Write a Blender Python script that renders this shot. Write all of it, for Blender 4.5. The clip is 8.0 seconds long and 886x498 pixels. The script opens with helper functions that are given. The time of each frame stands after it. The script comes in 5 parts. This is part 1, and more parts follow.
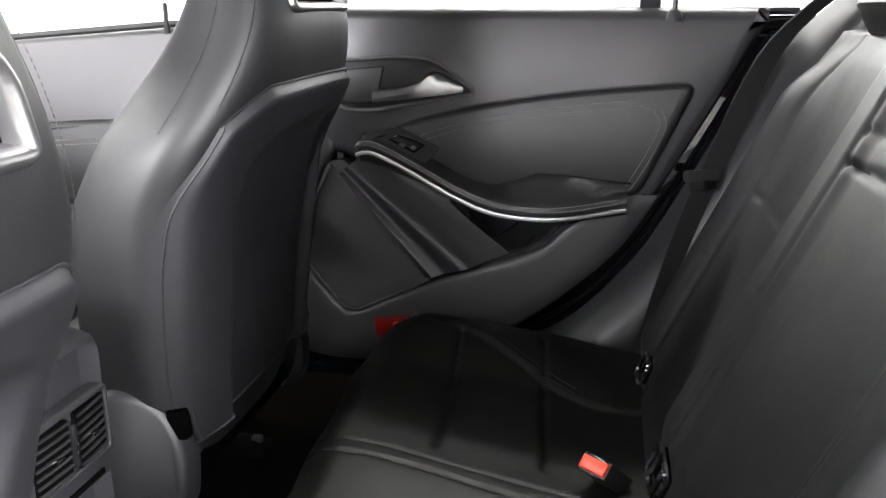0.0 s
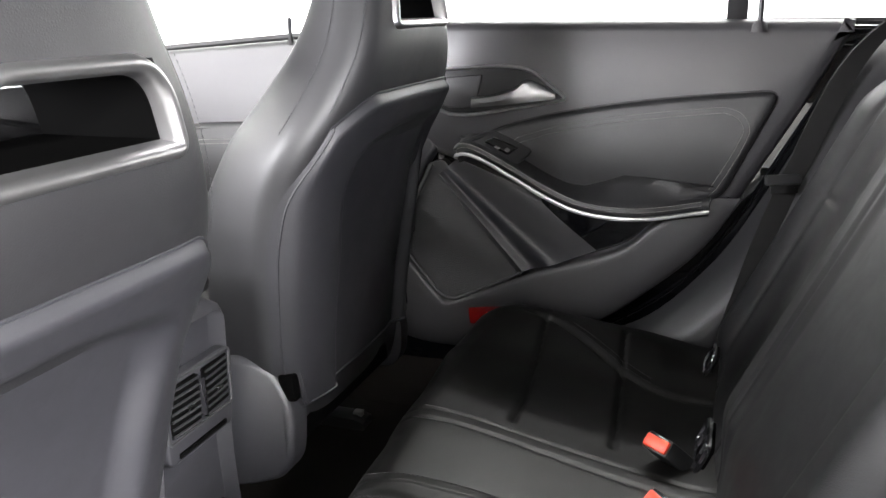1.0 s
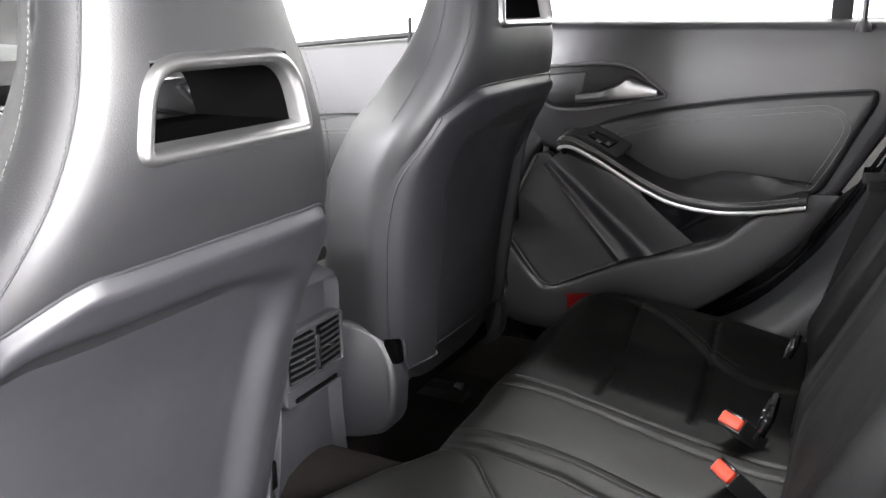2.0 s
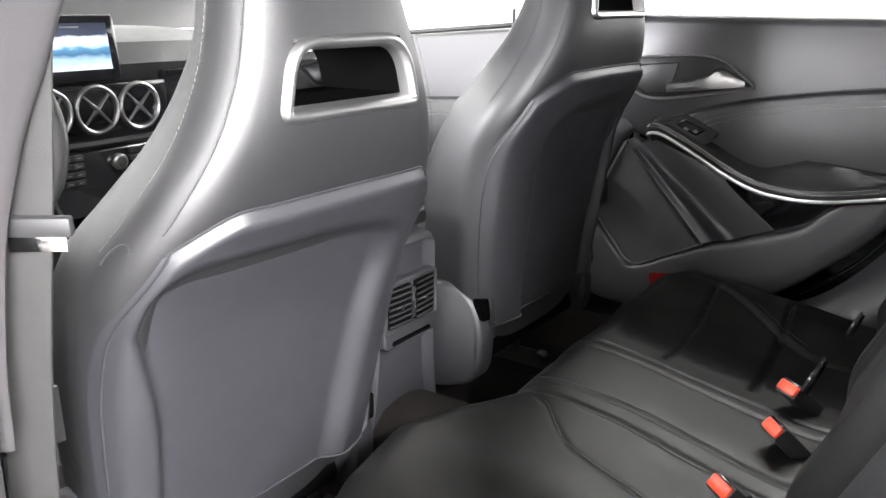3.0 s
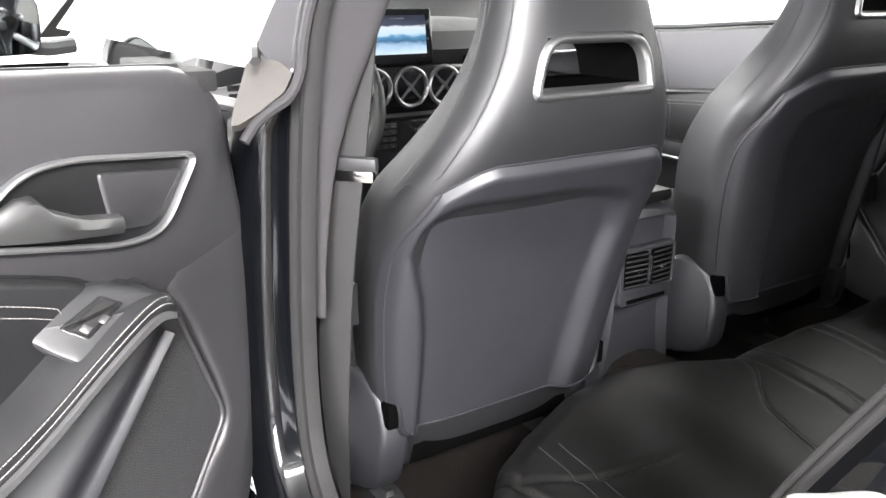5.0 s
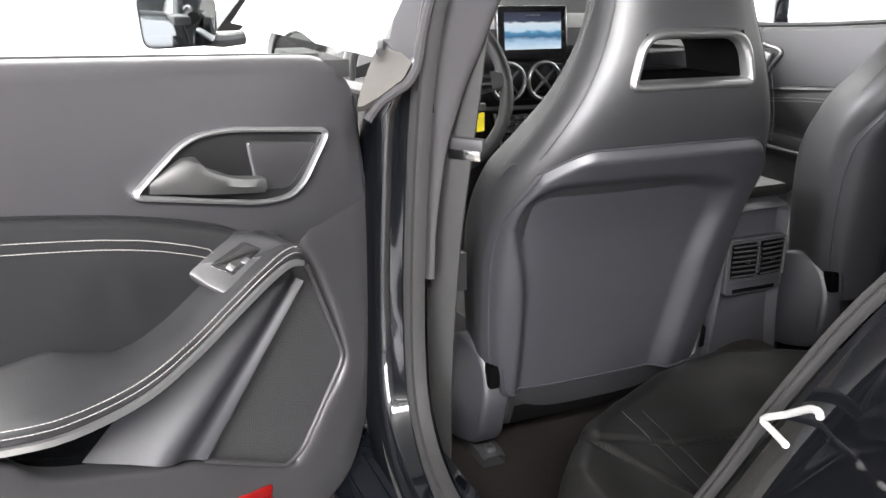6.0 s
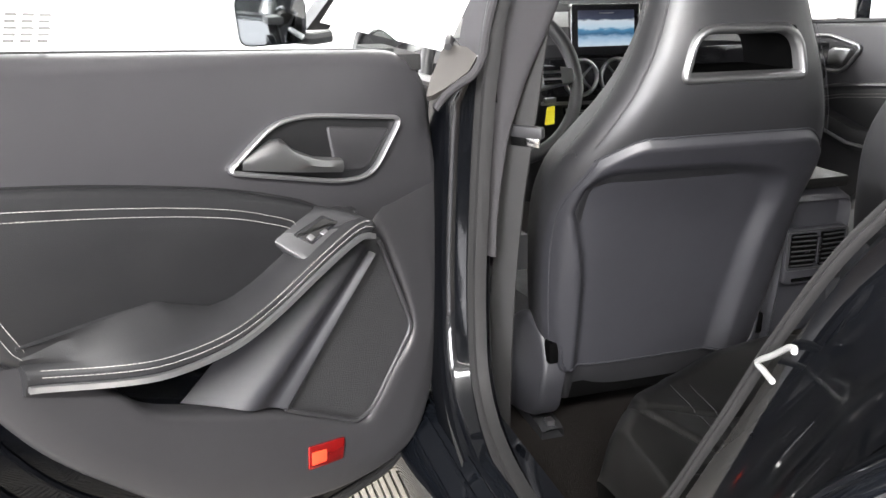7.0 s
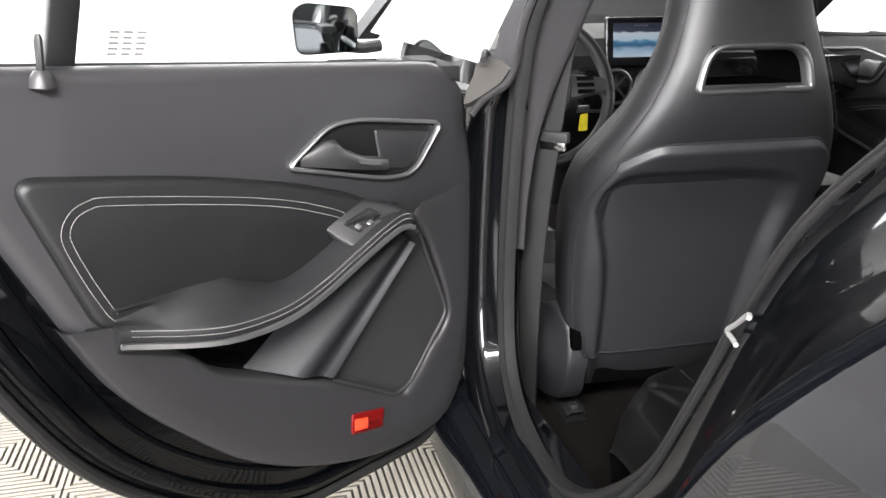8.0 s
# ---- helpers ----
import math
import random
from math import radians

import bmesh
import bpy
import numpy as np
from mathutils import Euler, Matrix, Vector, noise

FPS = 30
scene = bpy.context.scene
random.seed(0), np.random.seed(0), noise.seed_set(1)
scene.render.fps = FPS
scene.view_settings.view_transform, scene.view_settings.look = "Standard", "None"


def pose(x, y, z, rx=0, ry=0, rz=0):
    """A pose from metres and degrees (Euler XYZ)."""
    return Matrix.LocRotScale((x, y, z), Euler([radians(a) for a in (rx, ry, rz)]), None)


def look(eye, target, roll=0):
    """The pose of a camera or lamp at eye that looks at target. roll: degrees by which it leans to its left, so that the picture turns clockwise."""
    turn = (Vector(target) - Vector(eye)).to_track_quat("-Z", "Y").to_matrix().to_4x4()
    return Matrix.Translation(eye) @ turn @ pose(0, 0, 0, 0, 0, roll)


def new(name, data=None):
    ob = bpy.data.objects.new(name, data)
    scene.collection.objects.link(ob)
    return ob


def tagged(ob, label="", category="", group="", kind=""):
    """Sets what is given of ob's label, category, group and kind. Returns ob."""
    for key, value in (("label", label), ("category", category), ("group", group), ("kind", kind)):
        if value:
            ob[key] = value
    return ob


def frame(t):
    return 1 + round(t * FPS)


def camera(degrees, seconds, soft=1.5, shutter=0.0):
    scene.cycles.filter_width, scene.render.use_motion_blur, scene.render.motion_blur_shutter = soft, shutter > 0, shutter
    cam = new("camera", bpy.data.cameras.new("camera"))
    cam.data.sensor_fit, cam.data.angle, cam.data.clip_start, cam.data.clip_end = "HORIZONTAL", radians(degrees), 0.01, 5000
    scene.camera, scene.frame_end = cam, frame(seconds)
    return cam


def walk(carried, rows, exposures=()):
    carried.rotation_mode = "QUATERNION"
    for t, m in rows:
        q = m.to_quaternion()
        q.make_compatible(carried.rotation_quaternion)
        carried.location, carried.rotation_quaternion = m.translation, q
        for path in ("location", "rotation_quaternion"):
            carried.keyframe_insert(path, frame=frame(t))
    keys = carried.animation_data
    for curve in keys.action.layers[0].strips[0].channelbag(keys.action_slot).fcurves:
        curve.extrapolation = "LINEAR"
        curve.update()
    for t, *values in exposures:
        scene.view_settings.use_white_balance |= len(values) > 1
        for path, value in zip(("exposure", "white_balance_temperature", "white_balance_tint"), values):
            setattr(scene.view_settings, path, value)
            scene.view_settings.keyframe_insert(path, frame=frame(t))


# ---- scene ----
cam = camera(56.1, 8.0)
PATH = [
    (0, (-0.721, -0.363, 1.012), (1.164, 0.004, 0.453), -0.0),
    (0.5, (-0.776, -0.395, 1.026), (1.078, 0.113, 0.472), -0.4),
    (1, (-0.825, -0.428, 1.027), (0.993, 0.201, 0.479), -0.6),
    (1.5, (-0.872, -0.463, 1.026), (0.893, 0.306, 0.483), -1.0),
    (2.8, (-1.005, -0.568, 1.033), (0.601, 0.483, 0.469), 0.3),
    (3, (-1.035, -0.589, 1.03), (0.541, 0.504, 0.463), 0.3),
    (3.5, (-1.095, -0.637, 1.038), (0.385, 0.578, 0.462), 0.4),
    (4, (-1.131, -0.685, 1.048), (0.255, 0.631, 0.461), 1.1),
    (4.5, (-1.147, -0.735, 1.049), (0.106, 0.707, 0.456), 0.9),
    (5, (-1.145, -0.801, 1.051), (-0.067, 0.774, 0.453), 0.4),
    (5.2, (-1.146, -0.833, 1.056), (-0.138, 0.785, 0.452), 0.6),
    (6.5, (-1.153, -1.006, 1.057), (-0.51, 0.789, 0.453), -0.4),
    (7, (-1.159, -1.059, 1.058), (-0.591, 0.76, 0.45), -0.5),
    (7.5, (-1.174, -1.117, 1.058), (-0.661, 0.719, 0.453), -0.4),
    (8, (-1.182, -1.197, 1.08), (-0.716, 0.654, 0.483), -0.2),
]
walk(cam, [(t, look(eye, target, roll)) for t, eye, target, roll in PATH],
     exposures=[(0.0, 0.48), (1.0, 0.78), (1.5, 0.72), (3.0, 0.9), (3.5, 0.85), (4.5, 0.40), (5.2, 0.35), (6.5, -0.15), (7.5, -0.28), (8.0, -0.74)])

# ---------------------------------------------------------------- light: a white booth with ceiling lights
world = bpy.data.worlds.new("world")
scene.world = world
world.use_nodes = True
world.node_tree.nodes["Background"].inputs[0].default_value = (0.9, 0.95, 1.0, 1)
world.node_tree.nodes["Background"].inputs[1].default_value = 0.02


CEIL = 3.1
# long lamps along the ceiling that wash the white walls: x, y, length along x, length along y, aim, watts
LAMPS = [(2.3, 0.6, 0.4, 4.0, (3.6, 0.6, 1.0), 230), (-0.2, 3.4, 3.6, 0.4, (0.3, 1.3, 0.7), 150), (-2.9, 1.4, 0.4, 3.0, (-4.2, 1.4, 0.6), 90), (-1.7, -3.3, 2.6, 0.4, (-0.9, -0.4, 0.4), 1250)]
# added lamps in two unseen openings of the wall beside the open door: middle, width, height, watts
SIDE_LAMPS = [((-4.22, -3.85, 1.40), 1.4, 2.2, 980), ((-4.22, 2.7, 1.65), 2.6, 2.1, 900)]
for mid, sx, sy, watts in SIDE_LAMPS:
    data = bpy.data.lights.new("side_lamp", "AREA")
    data.shape, data.size, data.size_y, data.energy, data.color = "RECTANGLE", sx, sy, watts, (0.97, 0.955, 1.0)
    ob = new("side_lamp", data)
    ob.matrix_world = look(mid, (-0.3, 0.2, 0.9))
for lx, ly, sx, sy, aim, watts in LAMPS:
    data = bpy.data.lights.new("ceiling_lamp", "AREA")
    data.shape, data.size, data.size_y, data.energy, data.color = "RECTANGLE", sx, sy, watts, (1.0, 0.98, 0.97)
    ob = new("ceiling_lamp", data)
    eye, to = Vector((lx, ly, CEIL - 0.16)), Vector(aim)
    z = (eye - to).normalized()
    x = Vector((1, 0, 0)) if sy < sx else Vector((0, 1, 0)).cross(z).normalized()
    y = z.cross(x).normalized()
    x = y.cross(z).normalized()
    ob.matrix_world = Matrix.Translation(eye) @ Matrix((x, y, z)).transposed().to_4x4()

# ---------------------------------------------------------------- materials


def ramp_mix(nt, fac, a, b):
    mix = nt.nodes.new("ShaderNodeMix")
    mix.data_type = "RGBA"
    nt.links.new(fac, mix.inputs[0])
    mix.inputs[6].default_value = (*a, 1)
    mix.inputs[7].default_value = (*b, 1)
    return mix.outputs[2]


def noise_tex(nt, scale, detail=4.0, rough=0.6, stretch=(1, 1, 1)):
    co = nt.nodes.new("ShaderNodeTexCoord")
    mp = nt.nodes.new("ShaderNodeMapping")
    mp.inputs["Scale"].default_value = stretch
    nt.links.new(co.outputs["Object"], mp.inputs[0])
    n = nt.nodes.new("ShaderNodeTexNoise")
    n.inputs["Scale"].default_value, n.inputs["Detail"].default_value, n.inputs["Roughness"].default_value = scale, detail, rough
    nt.links.new(mp.outputs[0], n.inputs[0])
    return n.outputs[0]


def material(name, base, rough=0.5, metal=0.0, vary=0.25, big=6.0, fine=300.0, bump=0.15, dist=0.0006, coat=0.0, spec=0.5,
             rough_vary=0.12, cells=False, sheen=0.0):
    m = bpy.data.materials.new(name)
    m.use_nodes = True
    nt = m.node_tree
    b = nt.nodes["Principled BSDF"]
    b.inputs["Metallic"].default_value = metal
    b.inputs["Specular IOR Level"].default_value = spec
    b.inputs["Coat Weight"].default_value = coat
    b.inputs["Coat Roughness"].default_value = 0.04
    if sheen:
        b.inputs["Sheen Weight"].default_value = sheen
    large = noise_tex(nt, big, 5, 0.65)
    dark = tuple(c * (1 - vary) for c in base)
    light = tuple(min(1, c * (1 + vary)) for c in base)
    nt.links.new(ramp_mix(nt, large, dark, light), b.inputs["Base Color"])
    mr = nt.nodes.new("ShaderNodeMapRange")
    mr.inputs[3].default_value, mr.inputs[4].default_value = max(0.02, rough - rough_vary), min(1, rough + rough_vary)
    nt.links.new(noise_tex(nt, big * 3.1, 6, 0.7), mr.inputs[0])
    nt.links.new(mr.outputs[0], b.inputs["Roughness"])
    if bump:
        bp = nt.nodes.new("ShaderNodeBump")
        bp.inputs["Strength"].default_value, bp.inputs["Distance"].default_value = bump, dist
        if cells:
            co = nt.nodes.new("ShaderNodeTexCoord")
            v = nt.nodes.new("ShaderNodeTexVoronoi")
            v.feature, v.inputs["Scale"].default_value = "DISTANCE_TO_EDGE", fine
            nt.links.new(co.outputs["Object"], v.inputs["Vector"])
            nt.links.new(v.outputs["Distance"], bp.inputs["Height"])
        else:
            nt.links.new(noise_tex(nt, fine, 3, 0.6), bp.inputs["Height"])
        nt.links.new(bp.outputs[0], b.inputs["Normal"])
    return m


def glow(name, colour, power):
    m = bpy.data.materials.new(name)
    m.use_nodes = True
    b = m.node_tree.nodes["Principled BSDF"]
    b.inputs["Base Color"].default_value = (*colour, 1)
    b.inputs["Emission Color"].default_value = (*colour, 1)
    b.inputs["Emission Strength"].default_value = power
    return m


def glass_mat(name, tint=(0.93, 0.96, 0.95)):
    m = bpy.data.materials.new(name)
    m.use_nodes = True
    nt = m.node_tree
    nt.nodes.remove(nt.nodes["Principled BSDF"])
    tr, gl, fr, mx = (nt.nodes.new("ShaderNode" + k) for k in ("BsdfTransparent", "BsdfGlossy", "Fresnel", "MixShader"))
    tr.inputs[0].default_value = (*tint, 1)
    gl.inputs["Roughness"].default_value = 0.01
    fr.inputs[0].default_value = 1.2
    nt.links.new(fr.outputs[0], mx.inputs[0])
    nt.links.new(tr.outputs[0], mx.inputs[1])
    nt.links.new(gl.outputs[0], mx.inputs[2])
    nt.links.new(mx.outputs[0], nt.nodes["Material Output"].inputs[0])
    return m


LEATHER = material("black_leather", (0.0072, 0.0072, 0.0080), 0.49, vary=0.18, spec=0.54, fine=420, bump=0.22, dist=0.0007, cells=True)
# darker, duller copy of black_leather with shade put into its colour
LEATHER_SHADE = material("shaded_leather", (0.0040, 0.0039, 0.0037), 0.44, vary=0.25, spec=0.19, fine=420, bump=0.22, dist=0.0007, cells=True)
SHELL = material("seat_shell_plastic", (0.0118, 0.0118, 0.0140), 0.50, vary=0.22, spec=0.45, fine=900, bump=0.12, dist=0.0004)
PANEL = material("soft_door_plastic", (0.0245, 0.0238, 0.0258), 0.42, vary=0.12, spec=0.6, fine=800, bump=0.15, dist=0.0004)
PANEL_LOW = material("hard_door_plastic", (0.0185, 0.018, 0.0194), 0.47, vary=0.12, fine=800, bump=0.15, dist=0.0004)
GRILLE = material("speaker_grille", (0.016, 0.016, 0.0168), 0.55, vary=0.15, fine=330, bump=0.9, dist=0.0012, cells=True)
SATIN = material("satin_silver", (0.25, 0.25, 0.252), 0.36, 0.95, vary=0.05, fine=500, bump=0.0, rough_vary=0.03)
BRIGHT = material("bright_silver_trim", (0.44, 0.44, 0.445), 0.40, 0.95, vary=0.04, bump=0.0, rough_vary=0.03)
CHROME = material("polished_metal", (0.8, 0.8, 0.8), 0.14, 1.0, vary=0.04, bump=0.0, rough_vary=0.02)
THREAD = material("pale_thread", (0.19, 0.183, 0.175), 0.8, vary=0.1, bump=0.3)
THREAD_D = material("grey_thread", (0.022, 0.022, 0.024), 0.7, vary=0.1, bump=0.3)
CARPET = material("dark_carpet", (0.0088, 0.0074, 0.0065), 0.95, vary=0.5, big=9, fine=700, bump=0.9, dist=0.004, spec=0.1)
RUBBER = material("grey_rubber_seal", (0.0068, 0.0066, 0.0066), 0.75, vary=0.3, spec=0.25, big=14, fine=260, bump=0.2, dist=0.001)
PILLAR = material("grey_pillar_trim", (0.018, 0.0172, 0.0183), 0.8, vary=0.1, spec=0.2, fine=900, bump=0.3, dist=0.0006)
PAINT = material("black_car_paint", (0.0025, 0.003, 0.004), 0.3, vary=0.2, bump=0.0, coat=1.0, rough_vary=0.05, spec=0.0)
PAINT.node_tree.nodes["Principled BSDF"].inputs["Coat IOR"].default_value = 1.5
JAMB = material("jamb_paint", (0.0011, 0.0013, 0.0018), 0.3, vary=0.3, bump=0.0, coat=0.55, rough_vary=0.08, spec=0.05)
# dark plastic whose colour also holds the shade of recessed or hidden trim
SHADE_DARK = material("painted_shade_dark", (0.006, 0.006, 0.0065), 0.5, vary=0.2, fine=600, bump=0.1, spec=0.3)
# near-black plastic with the shade of hollows and gaps put into its colour
SHADE_BLACK = material("painted_shade_black", (0.0015, 0.0015, 0.0015), 0.9, vary=0.3, fine=600, bump=0.0, spec=0.0)
WEDGE = material("pale_primer", (0.028, 0.0255, 0.023), 0.55, vary=0.2, big=30, bump=0.1)
ENAMEL = material("pale_enamel", (0.20, 0.20, 0.195), 0.45, vary=0.1, bump=0.0)
BLACK = material("black_plastic", (0.014, 0.014, 0.015), 0.45, vary=0.2, fine=600, bump=0.15)
GLOSSB = material("gloss_black_trim", (0.008, 0.008, 0.009), 0.1, vary=0.1, bump=0.0, coat=0.6)
RED = material("red_button", (0.75, 0.055, 0.02), 0.4, vary=0.08, bump=0.0)
REDLENS = material("red_reflector", (0.11, 0.003, 0.003), 0.12, vary=0.15, big=60, bump=0.0, coat=0.6)
BELT = material("belt_webbing", (0.0065, 0.0063, 0.0063), 0.7, vary=0.15, fine=900, bump=0.4, dist=0.001)
GREYW = material("grey_wall_paint", (0.09, 0.086, 0.08), 0.7, vary=0.1, big=1.5, fine=120, bump=0.05)
WHITE = material("white_wall_paint", (0.86, 0.86, 0.85), 0.7, vary=0.03, big=1.5, fine=120, bump=0.05)
CEILG = material("grey_ceiling_paint", (0.30, 0.30, 0.29), 0.8, vary=0.1, big=1.5, fine=120, bump=0.05)
CREAM = material("cream_floor_rib", (0.185, 0.170, 0.140), 0.5, vary=0.12, big=5, fine=200, bump=0.1)
GAPM = material("floor_gap", (0.030, 0.027, 0.022), 0.8, vary=0.3, big=9, bump=0.1)
CONCRETE = material("brown_concrete", (0.050, 0.036, 0.026), 0.5, vary=0.3, big=3, fine=60, bump=0.15, dist=0.002)
STEEL = material("bare_steel", (0.55, 0.55, 0.55), 0.35, 1.0, vary=0.1, bump=0.05)
YELLOW = material("yellow_tag", (0.75, 0.62, 0.03), 0.5, vary=0.1, bump=0.0)
GLASS = glass_mat("window_glass")
MIRROR = material("mirror_glass", (0.75, 0.78, 0.8), 0.03, 1.0, vary=0.01, bump=0.0, rough_vary=0.01)
BULB = glow("lamp_diffuser", (1.0, 0.98, 0.95), 13.0)

# ---------------------------------------------------------------- tools


def finish(name, bm, mat, smooth=True, angle=40):
    bmesh.ops.recalc_face_normals(bm, faces=bm.faces)
    me = bpy.data.meshes.new(name)
    bm.to_mesh(me)
    bm.free()
    me.materials.append(mat)
    if smooth:
        me.polygons.foreach_set("use_smooth", [True] * len(me.polygons))
        me.set_sharp_from_angle(angle=radians(angle))
    return me


def part(name, bm, mat, parent=None, label="", smooth=True, angle=40):
    ob = new(name, finish(name, bm, mat, smooth, angle))
    if parent is not None:
        ob.parent = parent
    if label:
        ob["label"] = label
    return ob


def thing(name, label, category, group="", kind="", at=(0, 0, 0)):
    ob = new(name)
    ob.empty_display_size = 0.05
    ob.location = at
    return tagged(ob, label, category, group, kind)


def lerp(a, b, f):
    return a + (b - a) * f


def smooth01(a, b, x):
    f = min(1.0, max(0.0, (x - a) / (b - a)))
    return f * f * (3 - 2 * f)


def table(rows, x):
    """Smooth interpolation in rows of (key, values...)."""
    if x <= rows[0][0]:
        return rows[0][1:]
    for a, b in zip(rows, rows[1:]):
        if x <= b[0]:
            f = (x - a[0]) / (b[0] - a[0])
            return tuple(lerp(p, q, f) for p, q in zip(a[1:], b[1:]))
    return rows[-1][1:]


def spline(points, per=6, closed=False):
    """Catmull-Rom through points."""
    pts = [Vector(p) for p in points]
    n = len(pts)
    out = []
    for i in range(n if closed else n - 1):
        if closed:
            p0, p1, p2, p3 = pts[i - 1], pts[i], pts[(i + 1) % n], pts[(i + 2) % n]
        else:
            p0, p1, p2, p3 = pts[max(i - 1, 0)], pts[i], pts[i + 1], pts[min(i + 2, n - 1)]
        for k in range(per):
            f = k / per
            out.append(0.5 * ((2 * p1) + (p2 - p0) * f + (2 * p0 - 5 * p1 + 4 * p2 - p3) * f * f + (3 * p1 - p0 - 3 * p2 + p3) * f ** 3))
    if not closed:
        out.append(pts[-1])
    return out


def rounded(points, r, seg=4):
    """A closed 2D polygon with its corners rounded; r may be one radius or one for each corner."""
    out = []
    n = len(points)
    for i in range(n):
        p, a, b = Vector(points[i]), Vector(points[i - 1]), Vector(points[(i + 1) % n])
        rr = r[i] if isinstance(r, (list, tuple)) else r
        da, db = (a - p), (b - p)
        la, lb = da.length, db.length
        c = min(rr, la * 0.48, lb * 0.48)
        p1, p2 = p + da * (c / la), p + db * (c / lb)
        for k in range(seg + 1):
            f = k / seg
            out.append((1 - f) ** 2 * p1 + 2 * f * (1 - f) * p + f * f * p2)
    return out


def sheet(bm, rows, closed=False):
    """Quads between rows of points; closed joins each row's ends."""
    vs = [[bm.verts.new(p) for p in row] for row in rows]
    for a, b in zip(vs, vs[1:]):
        m = len(a)
        for j in range(m if closed else m - 1):
            k = (j + 1) % m
            bm.faces.new((a[j], a[k], b[k], b[j]))
    return vs


def sweep(bm, path, profile, up=(0, 0, 1), closed=False, cap=True, scale=None):
    """A 2D profile (side, up) drawn along a path."""
    path = [Vector(p) for p in path]
    n = len(path)
    rows = []
    upv = Vector(up)
    for i, p in enumerate(path):
        a = path[i - 1] if (closed or i) else p
        b = path[(i + 1) % n] if (closed or i < n - 1) else p
        d = (b - a).normalized()
        side = d.cross(upv).normalized()
        u2 = side.cross(d).normalized()
        s = scale[i] if scale else 1.0
        rows.append([p + side * (q[0] * s) + u2 * (q[1] * s) for q in profile])
    if closed:
        rows.append(rows[0])
    vs = sheet(bm, rows, True)
    if cap and not closed:
        bm.faces.new(vs[0][::-1])
        bm.faces.new(vs[-1])
    elif closed:
        bmesh.ops.remove_doubles(bm, verts=bm.verts, dist=1e-6)


def circle(r, n=8, ry=None):
    ry = r if ry is None else ry
    return [(r * math.cos(2 * math.pi * k / n), ry * math.sin(2 * math.pi * k / n)) for k in range(n)]


def plate(bm, outline, to3d, d0, d1, bevel=0.0, inset_top=True):
    """An extruded 2D outline: to3d(a, b, depth); the top (d1) edge is bevelled."""
    n = len(outline)
    rows = [[to3d(p[0], p[1], d0) for p in outline]]
    if bevel:
        cx, cy = sum(p[0] for p in outline) / n, sum(p[1] for p in outline) / n
        rows.append([to3d(p[0], p[1], d1 - math.copysign(bevel, d1 - d0)) for p in outline])
        ins = inset(outline, bevel * 0.35)
        rows.append([to3d(p[0], p[1], d1 - math.copysign(bevel * 0.3, d1 - d0)) for p in ins])
        ins = inset(outline, bevel)
        rows.append([to3d(p[0], p[1], d1) for p in ins])
    else:
        rows.append([to3d(p[0], p[1], d1) for p in outline])
    vs = sheet(bm, rows, True)
    bm.faces.new(vs[0])
    bm.faces.new(vs[-1])
    bmesh.ops.triangulate(bm, faces=[f for f in bm.faces if len(f.verts) > 4])


def inset(outline, d):
    n = len(outline)
    area = sum(outline[i - 1][0] * outline[i][1] - outline[i][0] * outline[i - 1][1] for i in range(n))
    sgn = 1 if area > 0 else -1
    out = []
    for i in range(n):
        a, p, b = Vector(outline[i - 1][:2]), Vector(outline[i][:2]), Vector(outline[(i + 1) % n][:2])
        t = (b - a)
        if t.length < 1e-9:
            out.append(p)
            continue
        t.normalize()
        out.append(p + sgn * d * Vector((-t.y, t.x)))
    return out


def box(bm, x0, x1, y0, y1, z0, z1, bevel=0.0, seg=2, turn=None):
    r = bmesh.ops.create_cube(bm, size=1)
    m = Matrix.Translation(((x0 + x1) / 2, (y0 + y1) / 2, (z0 + z1) / 2)) @ Matrix.Diagonal((x1 - x0, y1 - y0, z1 - z0, 1))
    bmesh.ops.transform(bm, matrix=m, verts=r["verts"])
    if bevel:
        es = {e for v in r["verts"] for e in v.link_edges}
        bmesh.ops.bevel(bm, geom=list(es), offset=bevel, segments=seg, profile=0.6, affect="EDGES")
    if turn is not None:
        bmesh.ops.transform(bm, matrix=turn, verts=bm.verts)


def boxed(name, mat, parent, x0, x1, y0, y1, z0, z1, bevel=0.004, label="", turn=None):
    bm = bmesh.new()
    box(bm, x0, x1, y0, y1, z0, z1, bevel, 2, turn)
    return part(name, bm, mat, parent, label)


def stitches(bm, path, out, length=0.0042, gap=0.0022, r=0.00055, up=(0, 0, 1)):
    """Short thread pieces along a path, lying on a surface that faces out."""
    path = [Vector(p) for p in path]
    acc, outv = 0.0, Vector(out).normalized()
    seg = [(a, b, (b - a).length) for a, b in zip(path, path[1:]) if (b - a).length > 1e-7]
    total = sum(s[2] for s in seg)

    def at(d):
        for a, b, l in seg:
            if d <= l:
                return a + (b - a) * (d / l)
            d -= l
        return seg[-1][1]
    while acc + length < total:
        p, q = at(acc), at(acc + length)
        d = (q - p)
        if d.length > 1e-6:
            d.normalize()
            s = d.cross(outv).normalized() * r
            o = outv * (r * 1.2)
            row = [p - s, p + s, q + s, q - s]
            base = [bm.verts.new(v) for v in row]
            mid = (p + q) / 2
            top = [bm.verts.new(mid + d * (length * f) + s * g + o) for f, g in ((-0.25, -0.6), (-0.25, 0.6), (0.25, 0.6), (0.25, -0.6))]
            bm.faces.new(top)
            for k in range(4):
                bm.faces.new((base[k], base[(k + 1) % 4], top[(k + 1) % 4], top[k]))
        acc += length + gap

